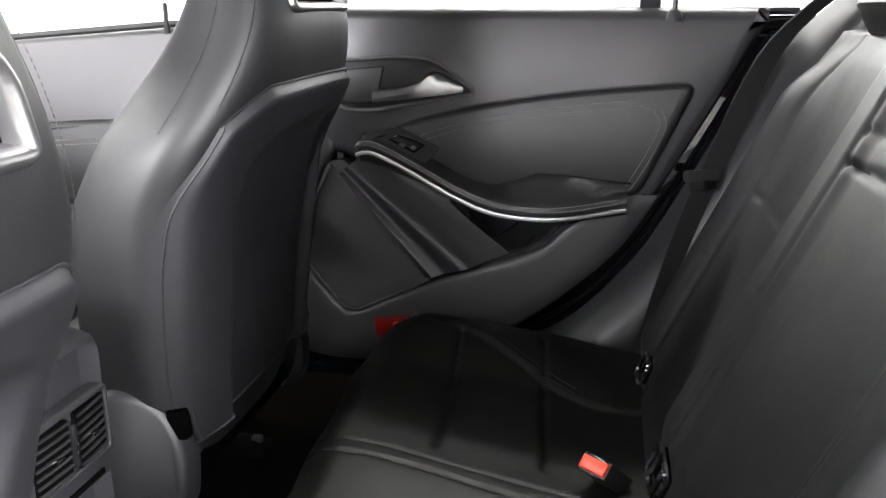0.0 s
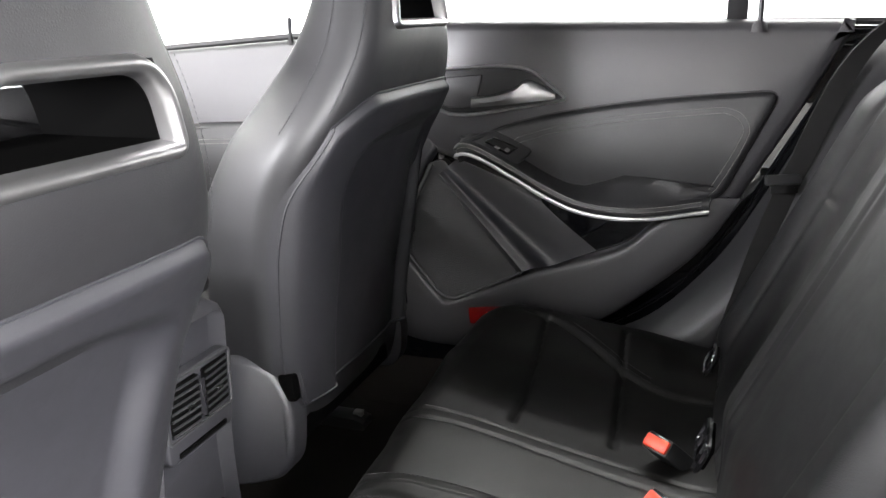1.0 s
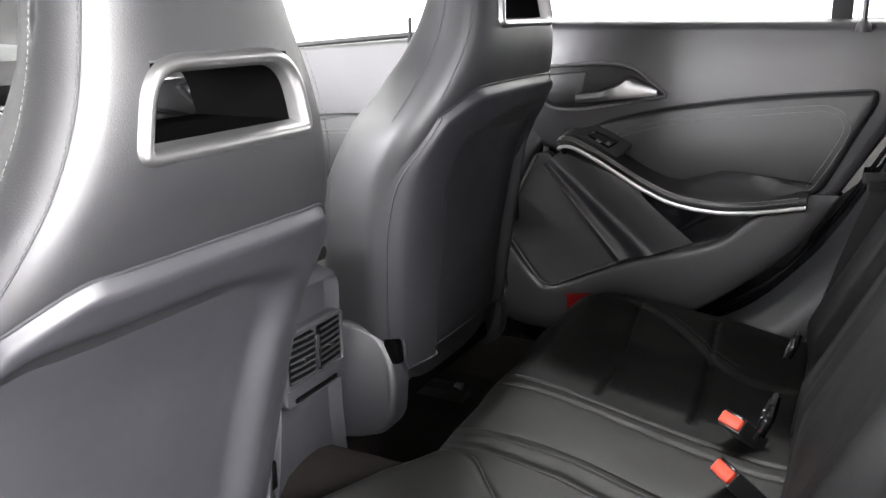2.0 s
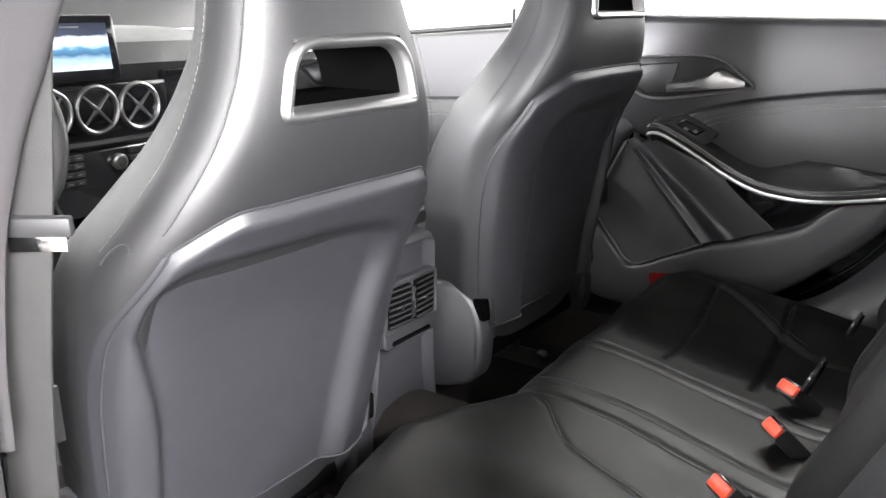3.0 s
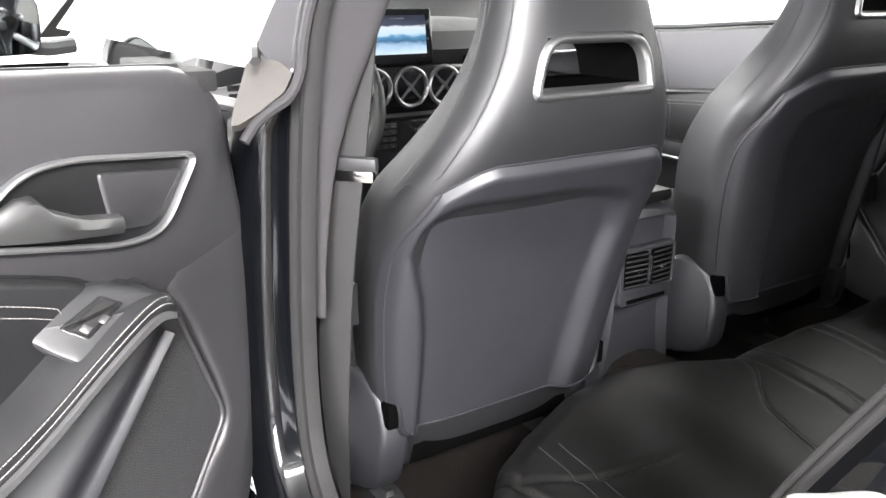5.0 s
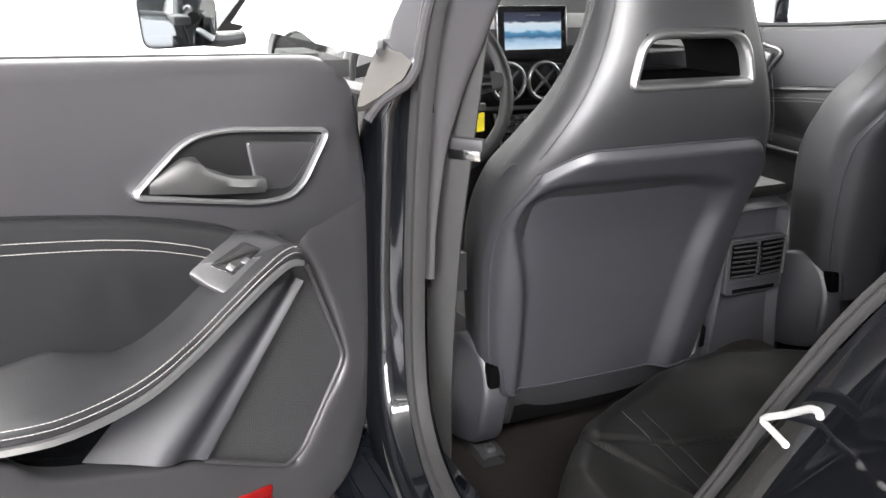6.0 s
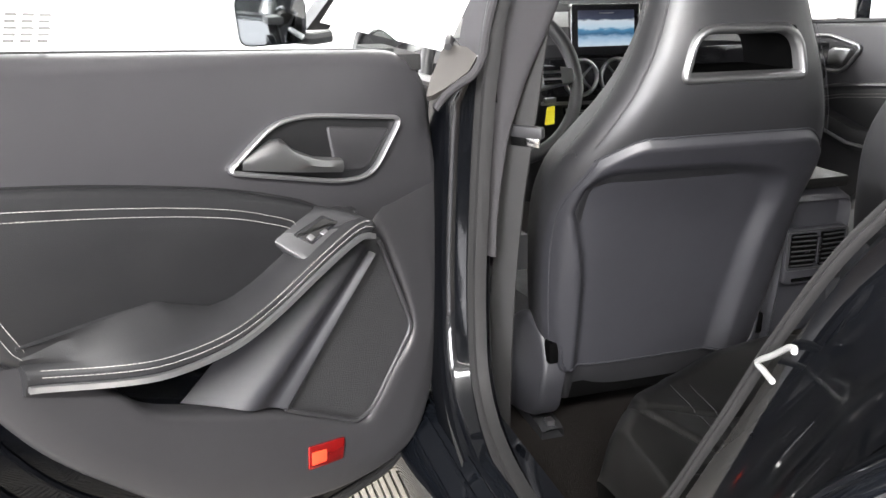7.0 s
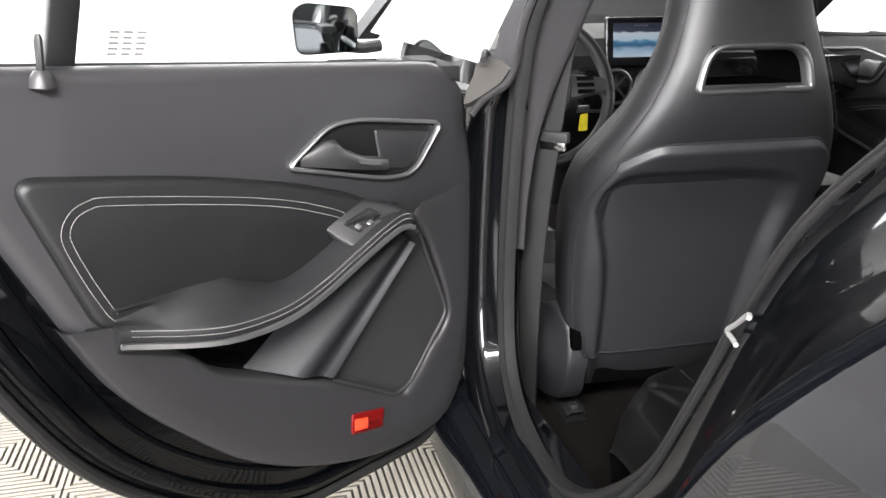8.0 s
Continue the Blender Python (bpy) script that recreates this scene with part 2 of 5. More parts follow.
# ---------------------------------------------------------------- the booth
RX0, RX1, RY0, RY1 = -4.2, 3.6, -4.6, 5.2


def slab(name, x0, x1, y0, y1, z0, z1, mat, label, cat):
    bm = bmesh.new()
    box(bm, x0, x1, y0, y1, z0, z1)
    return tagged(part(name, bm, mat, None, label, False), label, cat, "", "structure")


slab("wall_north", RX0, RX1, RY1, RY1 + 0.15, -0.02, CEIL, WHITE, "plain white painted booth wall ahead of car", "wall")
slab("wall_south", RX0, RX1, RY0 - 0.15, RY0, -0.02, CEIL, GREYW, "plain grey painted booth wall behind car", "wall")
slab("wall_east", RX1, RX1 + 0.15, RY0 - 0.15, RY1 + 0.15, -0.02, CEIL, WHITE, "plain white painted booth wall beside car", "wall")
# the west wall is left open where the added side lamps stand
for y0, y1, z0, z1 in ((RY0 - 0.15, -4.56, -0.02, CEIL), (-3.1, 1.3, -0.02, CEIL), (4.1, RY1 + 0.15, -0.02, CEIL), (-4.56, -3.1, 2.6, CEIL), (1.3, 4.1, 2.75, CEIL), (1.3, 4.1, -0.02, 0.3), (-4.56, -3.1, -0.02, 0.15)):
    slab("wall_west", RX0 - 0.15, RX0, y0, y1, z0, z1, WHITE, "plain white booth wall with openings for added side lamps", "wall")
slab("ceiling", RX0, RX1, RY0, RY1, CEIL, CEIL + 0.15, CEILG, "plain grey painted booth ceiling", "ceiling")
ground = slab("ground", RX0 - 0.15, RX1 + 0.15, RY0 - 0.15, RY1 + 0.15, -0.30, -0.014, CONCRETE, "brown concrete floor with cream ribbed tiles on it", "floor")
pad_base = slab("tile_bed", -2.02, 2.0, -2.6, 3.2, -0.0135, -0.010, GAPM, "dark bed beneath cream ribbed floor tiles", "floor")
slab("edge_strip", -2.32, -2.02, -2.6, 3.2, -0.0135, -0.002, BLACK, "dark ramp strip along tile floor edge", "floor")
for lx, ly, sx, sy, aim, watts in LAMPS:
    fix = thing("ceiling_light", "white ceiling light panel with bright diffuser", "ceiling light", "ceiling lights", at=(lx, ly, CEIL))
    boxed("frame", WHITE, fix, -sx / 2 - 0.05, sx / 2 + 0.05, -sy / 2 - 0.05, sy / 2 + 0.05, -0.05, 0, 0.006)
    boxed("diffuser", BULB, fix, -sx / 2, sx / 2, -sy / 2, sy / 2, -0.06, -0.051, 0.002)

# ---------------------------------------------------------------- car body
SEAL = [(-0.565, -0.03, 1.33), (-0.64, 0.035, 1.20), (-0.71, 0.068, 1.07), (-0.733, 0.083, 0.93), (-0.742, 0.094, 0.71), (-0.745, 0.090, 0.56),
        (-0.75, 0.055, 0.46), (-0.758, -0.04, 0.400), (-0.765, -0.20, 0.385), (-0.765, -0.33, 0.43), (-0.76, -0.45, 0.55), (-0.755, -0.53, 0.69),
        (-0.75, -0.585, 0.80), (-0.745, -0.645, 0.90), (-0.73, -0.72, 0.985), (-0.70, -0.82, 1.08), (-0.65, -0.93, 1.17), (-0.60, -0.90, 1.26),
        (-0.56, -0.6, 1.34), (-0.55, -0.3, 1.355)]


def seal_profile():
    """A rubber seal with two lobes and a crease between them."""
    return [(-0.021, -0.008), (-0.021, 0.002), (-0.017, 0.009), (-0.011, 0.011), (-0.006, 0.009), (-0.003, 0.004), (0.0, 0.009), (0.007, 0.013), (0.015, 0.011), (0.021, 0.004), (0.023, -0.008), (0.0, -0.012)]


body = thing("car_body", "glossy black painted car body shell with open doorway", "car body")
# ring surfaces round each rear door opening: from the seal outwards to the painted skin


def opening_ring(pts, name):
    """The painted frame from the seal outwards; it slopes back into the rear haunch."""
    loop = spline(pts, 5, True)
    c = Vector((sum(p.x for p in loop) / len(loop), sum(p.y for p in loop) / len(loop), sum(p.z for p in loop) / len(loop)))
    sx = -1 if c.x < 0 else 1
    rows = []
    # for the front and the sill, then for the rear: growth away from the opening, step outwards
    for grow, out, rgrow, rout in ((0.0, -0.02, 0.0, -0.02), (0.012, 0.000, 0.014, 0.002), (0.015, 0.010, 0.030, -0.003), (0.017, 0.030, 0.054, 0.005), (0.021, 0.043, 0.075, 0.018), (0.029, 0.049, 0.094, 0.030),
                                   (0.055, 0.053, 0.112, 0.056), (0.095, 0.056, 0.133, 0.064)):
        row = []
        for i, p in enumerate(loop):
            t = (loop[(i + 1) % len(loop)] - loop[i - 1])
            n = Vector((0, t.z, -t.y)).normalized()
            if n.dot(p - c) < 0:
                n = -n
            r = smooth01(-0.30, -0.50, p.y)
            up = (1 - 0.80 * smooth01(0.90, 0.96, p.z)) if p.y > -0.3 else 1.0
            row.append(p + n * lerp(grow * up, rgrow, r) + Vector((sx * lerp(out * up, rout, r), 0, 0)))
        rows.append(row)
    bm = bmesh.new()
    sheet(bm, rows, True)
    part(name, bm, JAMB, body, "black painted door jamb")
    return rows[-1]


RIMS = []
for mir in (False, True):
    pts = [Vector(p) for p in SEAL]
    if mir:
        pts = [Vector((-p.x, p.y + 0.22 * smooth01(-0.25, 0.03, p.y), p.z)) for p in pts]
    bm = bmesh.new()
    way = spline(pts, 6, True)
    sweep(bm, way, seal_profile(), up=(1 if mir else -1, 0, 0), closed=True, scale=[lerp(1.0, 1.35 if mir else 0.26, smooth01(-0.33, -0.50, q.y) * smooth01(1.25, 1.1, q.z)) for q in way])
    part("door_seal", bm, RUBBER, body, "grey rubber door seal")
    RIMS.append(opening_ring(pts, "door_frame"))


def skin_x(y, z):
    """Half width of the outer skin."""
    w = 0.892 - 0.34 * min(0.0, z - 0.62) ** 2 - 0.025 * max(0.0, z - 0.62) - 0.17 * smooth01(0.96, 1.22, z) - 0.06 * smooth01(1.15, 1.4, z)
    return w - 0.05 * smooth01(-1.2, -2.2, y)


def quarter(side, rim):
    """Painted skin from the rear door opening back to the tail."""
    edge = sorted(((p.z, p.y, abs(p.x)) for p in rim if p.y < -0.16 and p.z < 1.22), key=lambda q: q[0])
    fit_y = np.polyfit([q[0] for q in edge], [q[1] for q in edge], 5)
    fit_x = np.polyfit([q[0] for q in edge], [q[2] for q in edge], 2)
    rows = []
    for i in range(61):
        z = lerp(edge[0][0], 1.20, i / 60)
        y0, x0 = float(np.polyval(fit_y, z)), float(np.polyval(fit_x, z))
        row = []
        for k in range(61):
            f = k / 60
            y = lerp(y0, -2.1, f ** 2.4)
            row.append(Vector((side * lerp(x0, skin_x(y, z), 1 - (1 - min(1.0, (y0 - y) / 0.045)) ** 2.4), y, z)))
        rows.append(row)
    bm = bmesh.new()
    sheet(bm, rows)
    # wheel arch
    hub = Vector((-1.06, 0.32))
    for v in list(bm.verts):
        q = Vector((v.co.y, v.co.z)) - hub
        if q.length < 0.31:
            bm.verts.remove(v)
        elif q.length < 0.352:
            q = hub + q.normalized() * 0.352
            v.co.y, v.co.z = q.x, q.y
    part("quarter_panel", bm, PAINT, body)
    bm = bmesh.new()
    sweep(bm, [Vector((side * (0.70 + o), -1.06, 0.32)) for o in (0.0, 0.02, 0.13, 0.15)], circle(0.315, 40), up=(0, 0, 1), scale=[0.93, 1.0, 1.0, 0.93])
    wheel_ob = part("rear_wheel", bm, RUBBER, body, "black rubber tyre")
    bm = bmesh.new()
    sweep(bm, [Vector((side * (0.845 + o), -1.06, 0.32)) for o in (0.0, 0.008, 0.010)], circle(0.225, 32), up=(0, 0, 1), scale=[1.0, 0.97, 0.6])
    part("wheel_rim", bm, SATIN, wheel_ob, "silver wheel rim")


quarter(-1, RIMS[0])
quarter(1, RIMS[1])
# sills, roof, tail and front bulkhead close the shell
for side in (-1, 1):
    bm = bmesh.new()
    prof = [(-0.74, 0.385), (-0.80, 0.38), (-0.835, 0.35), (-0.86, 0.31), (-0.85, 0.22), (-0.78, 0.18), (-0.70, 0.18), (-0.70, 0.37)]
    sheet(bm, [[Vector((-side * q[0], y, q[1])) for q in prof] for y in (-0.45, -0.1, 0.1, 0.6, 1.4)], True)
    sill = part("sill", bm, PAINT, body)
    for x, z, r in ((0.772, 0.383, 0.004), (0.800, 0.380, 0.003), (0.818, 0.365, 0.004), (0.842, 0.340, 0.003)):
        bm = bmesh.new()
        sweep(bm, [Vector((side * x, y, z)) for y in (-0.30, 0.0, 0.5, 1.35)], circle(r, 8), up=(0, 0, 1))
        part("sill_ridge", bm, PAINT, sill)
bm = bmesh.new()
rows = []
for y, top, half in [(-1.75, 1.10, 0.50), (-1.3, 1.22, 0.52), (-0.8, 1.33, 0.545), (-0.2, 1.385, 0.555), (0.4, 1.385, 0.555), (0.75, 1.34, 0.55)]:
    rows.append([Vector((half * u, y, top - 0.035 * abs(u) ** 3)) for u in np.linspace(-1, 1, 13)])
low = [[p - Vector((0, 0, 0.04)) for p in r] for r in rows]
sheet(bm, rows)
sheet(bm, low)
part("roof", bm, PAINT, body)
# floor pan, tunnel and carpet
bm = bmesh.new()
rows = []
for y in np.linspace(-0.5, 1.5, 30):
    row = []
    for x in np.linspace(-0.72, 0.72, 41):
        tun = 0.155 * (1 - smooth01(0.03, 0.20, abs(x + 0.02)))
        sidew = 0.12 * smooth01(0.64, 0.72, abs(x))
        row.append(Vector((x, y, 0.235 + tun + sidew + 0.006 * noise.noise(Vector((x * 9, y * 9, 0))))))
    rows.append(row)
sheet(bm, rows)
tagged(part("cabin_floor", bm, CARPET, None), "dark brown carpet over cabin floor and tunnel", "carpet", "", "structure")
bm = bmesh.new()
box(bm, -0.8, 0.8, -1.9, 1.9, 0.17, 0.20)
part("floor_pan", bm, BLACK, body)

# wheelhouse trim between the door opening and the bench, both sides
for side in (-1, 1):
    loop = [p for p in spline([Vector(p) for p in SEAL], 5, True) if p.y < -0.26 and p.z < 1.22 and p.y > -0.95]
    loop = [p for p in loop if p.z < 1.2]
    rows = []
    for p in loop:
        f = smooth01(0.40, 1.15, p.z)
        a = Vector((-side * (p.x + 0.035), p.y + 0.030, p.z + 0.030)) if side > 0 else Vector((-side * (p.x + 0.012), p.y - 0.004, p.z - 0.004))
        c = Vector((side * lerp(0.655, 0.56, f), lerp(-0.50, -0.86, f), lerp(0.36, 1.12, f)))
        n = 8
        rows.append([a.lerp(c, k / n) + Vector((-side * 0.035 * math.sin(math.pi * min(1, 1.5 * k / n)), 0, 0)) for k in range(n + 1)])
    bm = bmesh.new()
    sheet(bm, rows)
    part("wheelhouse_trim", bm, BLACK, body, "dark grey cabin side trim")
    # pillar between the doors: grey upper trim, dark lower trim with shade coloured in
    for zlo, zhi, lower, mat, nm in ((0.40, 0.86, True, SHADE_DARK, "lower_pillar_trim"), (0.655, 1.33, False, PILLAR, "upper_pillar_trim")):
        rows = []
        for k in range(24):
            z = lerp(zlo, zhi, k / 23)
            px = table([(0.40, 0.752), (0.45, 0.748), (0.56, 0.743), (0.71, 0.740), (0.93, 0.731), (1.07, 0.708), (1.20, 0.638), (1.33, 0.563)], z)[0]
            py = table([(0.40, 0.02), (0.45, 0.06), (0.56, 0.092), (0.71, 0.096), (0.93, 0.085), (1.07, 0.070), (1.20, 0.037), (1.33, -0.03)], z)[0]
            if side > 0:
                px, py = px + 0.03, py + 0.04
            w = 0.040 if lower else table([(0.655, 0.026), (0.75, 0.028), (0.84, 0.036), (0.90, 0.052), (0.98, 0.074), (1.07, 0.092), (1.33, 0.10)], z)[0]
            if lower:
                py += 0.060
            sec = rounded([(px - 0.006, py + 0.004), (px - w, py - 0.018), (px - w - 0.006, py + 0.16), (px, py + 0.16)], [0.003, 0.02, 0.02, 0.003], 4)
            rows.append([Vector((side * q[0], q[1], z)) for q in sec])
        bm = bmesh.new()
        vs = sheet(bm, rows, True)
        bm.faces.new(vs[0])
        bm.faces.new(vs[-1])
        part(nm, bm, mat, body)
# second rubber lip on the front jamb of the open doorway
bm = bmesh.new()
sweep(bm, spline([(-0.742, 0.135, 0.95), (-0.762, 0.140, 0.86), (-0.775, 0.142, 0.70), (-0.782, 0.138, 0.56), (-0.79, 0.118, 0.47), (-0.80, 0.06, 0.40), (-0.808, -0.05, 0.362)], 6), [(-0.006, -0.003), (0.006, -0.003), (0.004, 0.004), (-0.003, 0.005)], up=(-1, 0, 0))
part("jamb_lip", bm, RUBBER, body, "thin black rubber jamb lip")
# striker loop on the rear edge of the open doorway
striker = thing("door_striker", "bright steel door striker loop on black pillar", "door striker")
bm = bmesh.new()
sweep(bm, spline([(-0.785, -0.645, 0.822), (-0.781, -0.64, 0.822), (-0.776, -0.629, 0.817), (-0.768, -0.606, 0.8), (-0.761, -0.582, 0.783), (-0.764, -0.594, 0.781), (-0.772, -0.613, 0.783)], 5), circle(0.0024, 8), up=(1, 0, 0))
part("loop", bm, ENAMEL, striker, "pale enamelled steel loop")

# ---------------------------------------------------------------- rear doors


def door_x(z):
    return 0.696


TRIM = [(0.062, 0.764), (0.047, 0.777), (0.025, 0.778), (-0.01, 0.764), (-0.06, 0.738), (-0.12, 0.706), (-0.18, 0.683), (-0.25, 0.675), (-0.33, 0.679), (-0.405, 0.690)]
# height of the crease where the armrest meets the padded insert
CREASE = [(-0.42, 0.728), (-0.367, 0.732), (-0.30, 0.738), (-0.25, 0.740), (-0.223, 0.730), (-0.18, 0.717), (-0.15, 0.719), (-0.10, 0.738), (-0.06, 0.762), (0.0, 0.795), (0.07, 0.800)]


def rear_door(side, name, label):
    door = thing(name, label, "car door", "rear doors")

    def at(y, z, d):
        return Vector((side * (door_x(z) - d), y, z))

    # painted metal body with its rear flange
    shell_line = rounded([(0.225, 0.99), (0.278, 0.80), (0.272, 0.42), (0.22, 0.31), (-0.12, 0.292), (-0.30, 0.372), (-0.437, 0.480), (-0.530, 0.62), (-0.60, 0.76),
                          (-0.69, 0.93), (-0.72, 1.0)], [0.02, 0.1, 0.1, 0.06, 0.08, 0.2, 0.2, 0.2, 0.2, 0.05, 0.02], 5)
    bm = bmesh.new()
    plate(bm, shell_line, at, -0.115, -0.045, 0.012)
    part("door_skin", bm, JAMB, door, "glossy black painted door metal")
    bm = bmesh.new()
    plate(bm, inset(shell_line, 0.028), at, -0.05, -0.030, 0.008)
    part("inner_metal", bm, JAMB, door)
    for deep, mm in ((0.050, 0.006), (0.085, 0.004)):
        ridge = [at(p[0], p[1], -0.028) for p in inset(shell_line, deep) if p[1] < 0.98]
        bm = bmesh.new()
        sweep(bm, ridge, circle(mm, 6), up=(1, 0, 0))
        part("pressed_ridge", bm, JAMB, door)
    line = inset(shell_line, 0.012)
    line3 = [at(p[0], p[1], -0.040) for p in line if p[1] < 0.985]
    bm = bmesh.new()
    sweep(bm, line3, circle(0.008, 8), up=(1, 0, 0))
    part("door_seal", bm, RUBBER, door, "black rubber seal")

    # trim panels
    upper = rounded([(0.166, 1.012), (0.225, 0.975), (0.262, 0.80), (0.16, 0.775), (0.03, 0.735), (-0.10, 0.685), (-0.40, 0.685), (-0.447, 0.69), (-0.53, 0.84), (-0.60, 0.98),
                     (-0.61, 1.01)], [0.03, 0.05, 0.01, 0.01, 0.02, 0.05, 0.01, 0.01, 0.05, 0.03, 0.004], 4)
    dense = []
    for i, p in enumerate(upper):
        q = upper[(i + 1) % len(upper)]
        n = max(1, int((Vector(q) - Vector(p)).length / 0.03))
        dense += [Vector(p).lerp(Vector(q), k / n) for k in range(n)]
    bm = bmesh.new()
    plate(bm, dense, at, -0.03, 0.0, 0.020)
    part("upper_panel", bm, PANEL, door, "soft dark grey upper panel")
    outer = spline([(0.259, 0.825), (0.262, 0.790), (0.263, 0.72), (0.259, 0.58), (0.244, 0.45), (0.19, 0.374), (0.05, 0.362), (-0.09, 0.39), (-0.215, 0.447), (-0.32, 0.53), (-0.40, 0.61), (-0.462, 0.708)], 6)
    inner = spline([(0.12, 0.806), (0.105, 0.775), (0.132, 0.735), (0.196, 0.588), (0.152, 0.525), (0.106, 0.474), (0.074, 0.466), (-0.07, 0.534), (-0.19, 0.575), (-0.262, 0.605), (-0.31, 0.65), (-0.395, 0.704)], 6)
    bm = bmesh.new()
    rows = []
    for i, (a, b) in enumerate(zip(outer, inner)):
        sunk = 0.0065 * (1 - smooth01(0, 13, i))
        rows.append([at(*a.lerp(b, g), d - sunk) for g, d in ((0.0, -0.03), (0.0, -0.006), (0.03, 0.001), (0.08, 0.004), (0.4, 0.005), (0.8, 0.005), (0.90, 0.005), (0.95, 0.003), (0.985, -0.002), (1.0, -0.012), (1.0, -0.03))])
    sheet(bm, rows)
    part("lower_panel", bm, PANEL_LOW, door, "hard dark grey lower panel")
    bm = bmesh.new()
    plate(bm, [(0.15, 0.79), (0.21, 0.58), (0.1, 0.45), (-0.08, 0.51), (-0.28, 0.58), (-0.42, 0.66), (-0.42, 0.70), (-0.1, 0.72)], at, -0.06, -0.035)
    part("pocket_back", bm, BLACK, door)

    # padded insert and its double seam
    pad = rounded([(-0.508, 0.895), (-0.30, 0.876), (-0.13, 0.848), (-0.02, 0.818), (0.03, 0.790), (-0.01, 0.755), (-0.12, 0.70), (-0.420, 0.700)],
                  [0.03, 0.1, 0.1, 0.06, 0.02, 0.03, 0.05, 0.03], 5)
    # thin dark plate: the shadow line round the pad is in its colour
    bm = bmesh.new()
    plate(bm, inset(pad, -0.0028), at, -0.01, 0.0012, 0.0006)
    part("groove_shade", bm, SHADE_DARK, door)
    bm = bmesh.new()
    plate(bm, pad, at, -0.005, 0.012, 0.009)
    part("padded_insert", bm, LEATHER, door, "padded black leather insert")
    seam = spline([(-0.402, 0.722), (-0.427, 0.768), (-0.448, 0.815), (-0.450, 0.832), (-0.441, 0.847), (-0.425, 0.854), (-0.40, 0.855), (-0.26, 0.838), (-0.155, 0.820), (-0.087, 0.801), (-0.051, 0.788)], 6)
    for shift in (0.0, 0.010):
        seam2 = seam if shift == 0 else inset([*seam, (-0.2, 0.70)], -shift)[:-1]
        bm = bmesh.new()
        stitches(bm, [at(p[0], p[1], 0.0125) for p in seam2], (-side, 0, 0), r=0.00048, length=0.0048, gap=0.0008)
        part("stitching", bm, THREAD, door, "pale decorative stitching")

    # armrest, swept along the trim line
    rail = spline(TRIM, 5)

    def arm_depth(f):
        return 0.050 * smooth01(-0.02, 0.10, f) * (1 - 0.72 * smooth01(0.80, 1.0, f)) + 0.006
    rows = []
    n = len(rail)
    for i, p in enumerate(rail):
        f = i / (n - 1)
        deep = arm_depth(f)
        y, z = p[0], p[1]
        top = max(z + 0.024, table(CREASE, y)[0])
        rise = top - z - 0.016
        rows.append([at(y, z - 0.022, -0.025), at(y, z - 0.016, deep * 0.6), at(y, z - 0.008, deep - 0.006), at(y, z - 0.001, deep - 0.001), at(y, z + 0.007, deep + 0.001),
                     at(y - 0.001, z + 0.014, deep - 0.002), at(y - 0.002, z + 0.016 + rise * 0.10, deep - 0.010), at(y - 0.003, z + 0.016 + rise * 0.35, deep * 0.66), at(y - 0.004, z + 0.016 + rise * 0.72, deep * 0.40),
                     at(y - 0.005, top - 0.002, 0.016), at(y - 0.005, top + 0.001, 0.010), at(y, top, -0.02)])
    bm = bmesh.new()
    vs = sheet(bm, rows, True)
    bm.faces.new(vs[0])
    bm.faces.new(vs[-1][::-1])
    part("armrest", bm, LEATHER, door, "black leather padded armrest")
    strip = []
    for i, p in enumerate(rail):
        f = i / (n - 1)
        strip.append((p, arm_depth(f)))
    bm = bmesh.new()
    sweep(bm, [at(p[0], p[1] - 0.006, d + 0.002) for p, d in strip], [(-0.003, -0.0032), (0.003, -0.0032), (0.004, 0.0), (0.003, 0.0032), (-0.003, 0.0032)], up=(0, 0, 1))
    part("trim_strip", bm, BRIGHT, door, "satin silver trim strip")
    for dz in (0.006, 0.013):
        bm = bmesh.new()
        stitches(bm, [at(p[0], p[1] + dz, d + (0.0016 if dz < 0.01 else -0.0006)) for p, d in strip[3:-1]], (-side, 0, 0.3), r=0.00048, length=0.0048, gap=0.0008)
        part("stitching", bm, THREAD, door)

    # window switch pod on the armrest's front end
    pod = rounded([(-0.092, 0.786), (-0.073, 0.799), (-0.013, 0.812), (0.012, 0.808), (0.054, 0.790), (0.060, 0.776), (0.020, 0.784), (-0.045, 0.757), (-0.060, 0.752), (-0.076, 0.766)],
                  [0.006, 0.012, 0.02, 0.02, 0.02, 0.008, 0.02, 0.02, 0.006, 0.008], 5)

    def pod_at(y, z, d):
        return at(y, z, d - 0.95 * max(0.0, z - 0.772 - 0.50 * y) if d > 0.03 else d)
    bm = bmesh.new()
    plate(bm, pod, pod_at, 0.0, 0.058, 0.006)
    pod_ob = part("switch_pod", bm, BLACK, door, "smooth grey switch pod")
    sw = rounded([(-0.060, 0.783), (-0.012, 0.803), (0.002, 0.794), (-0.044, 0.771)], 0.003, 3)
    bm = bmesh.new()
    plate(bm, sw, pod_at, 0.052, 0.0595, 0.001)
    part("switch_frame", bm, GLOSSB, pod_ob, "black window switch frame")
    bm = bmesh.new()
    plate(bm, inset(sw, 0.003), pod_at, 0.056, 0.0604, 0.0006)
    part("window_switch", bm, RUBBER, pod_ob, "black window switch with pale mark")
    bm = bmesh.new()
    plate(bm, rounded([(-0.029, 0.784), (-0.020, 0.788), (-0.017, 0.786), (-0.026, 0.781)], 0.001, 2), pod_at, 0.058, 0.0625, 0.001)
    part("switch_rocker", bm, SATIN, pod_ob)
    bm = bmesh.new()
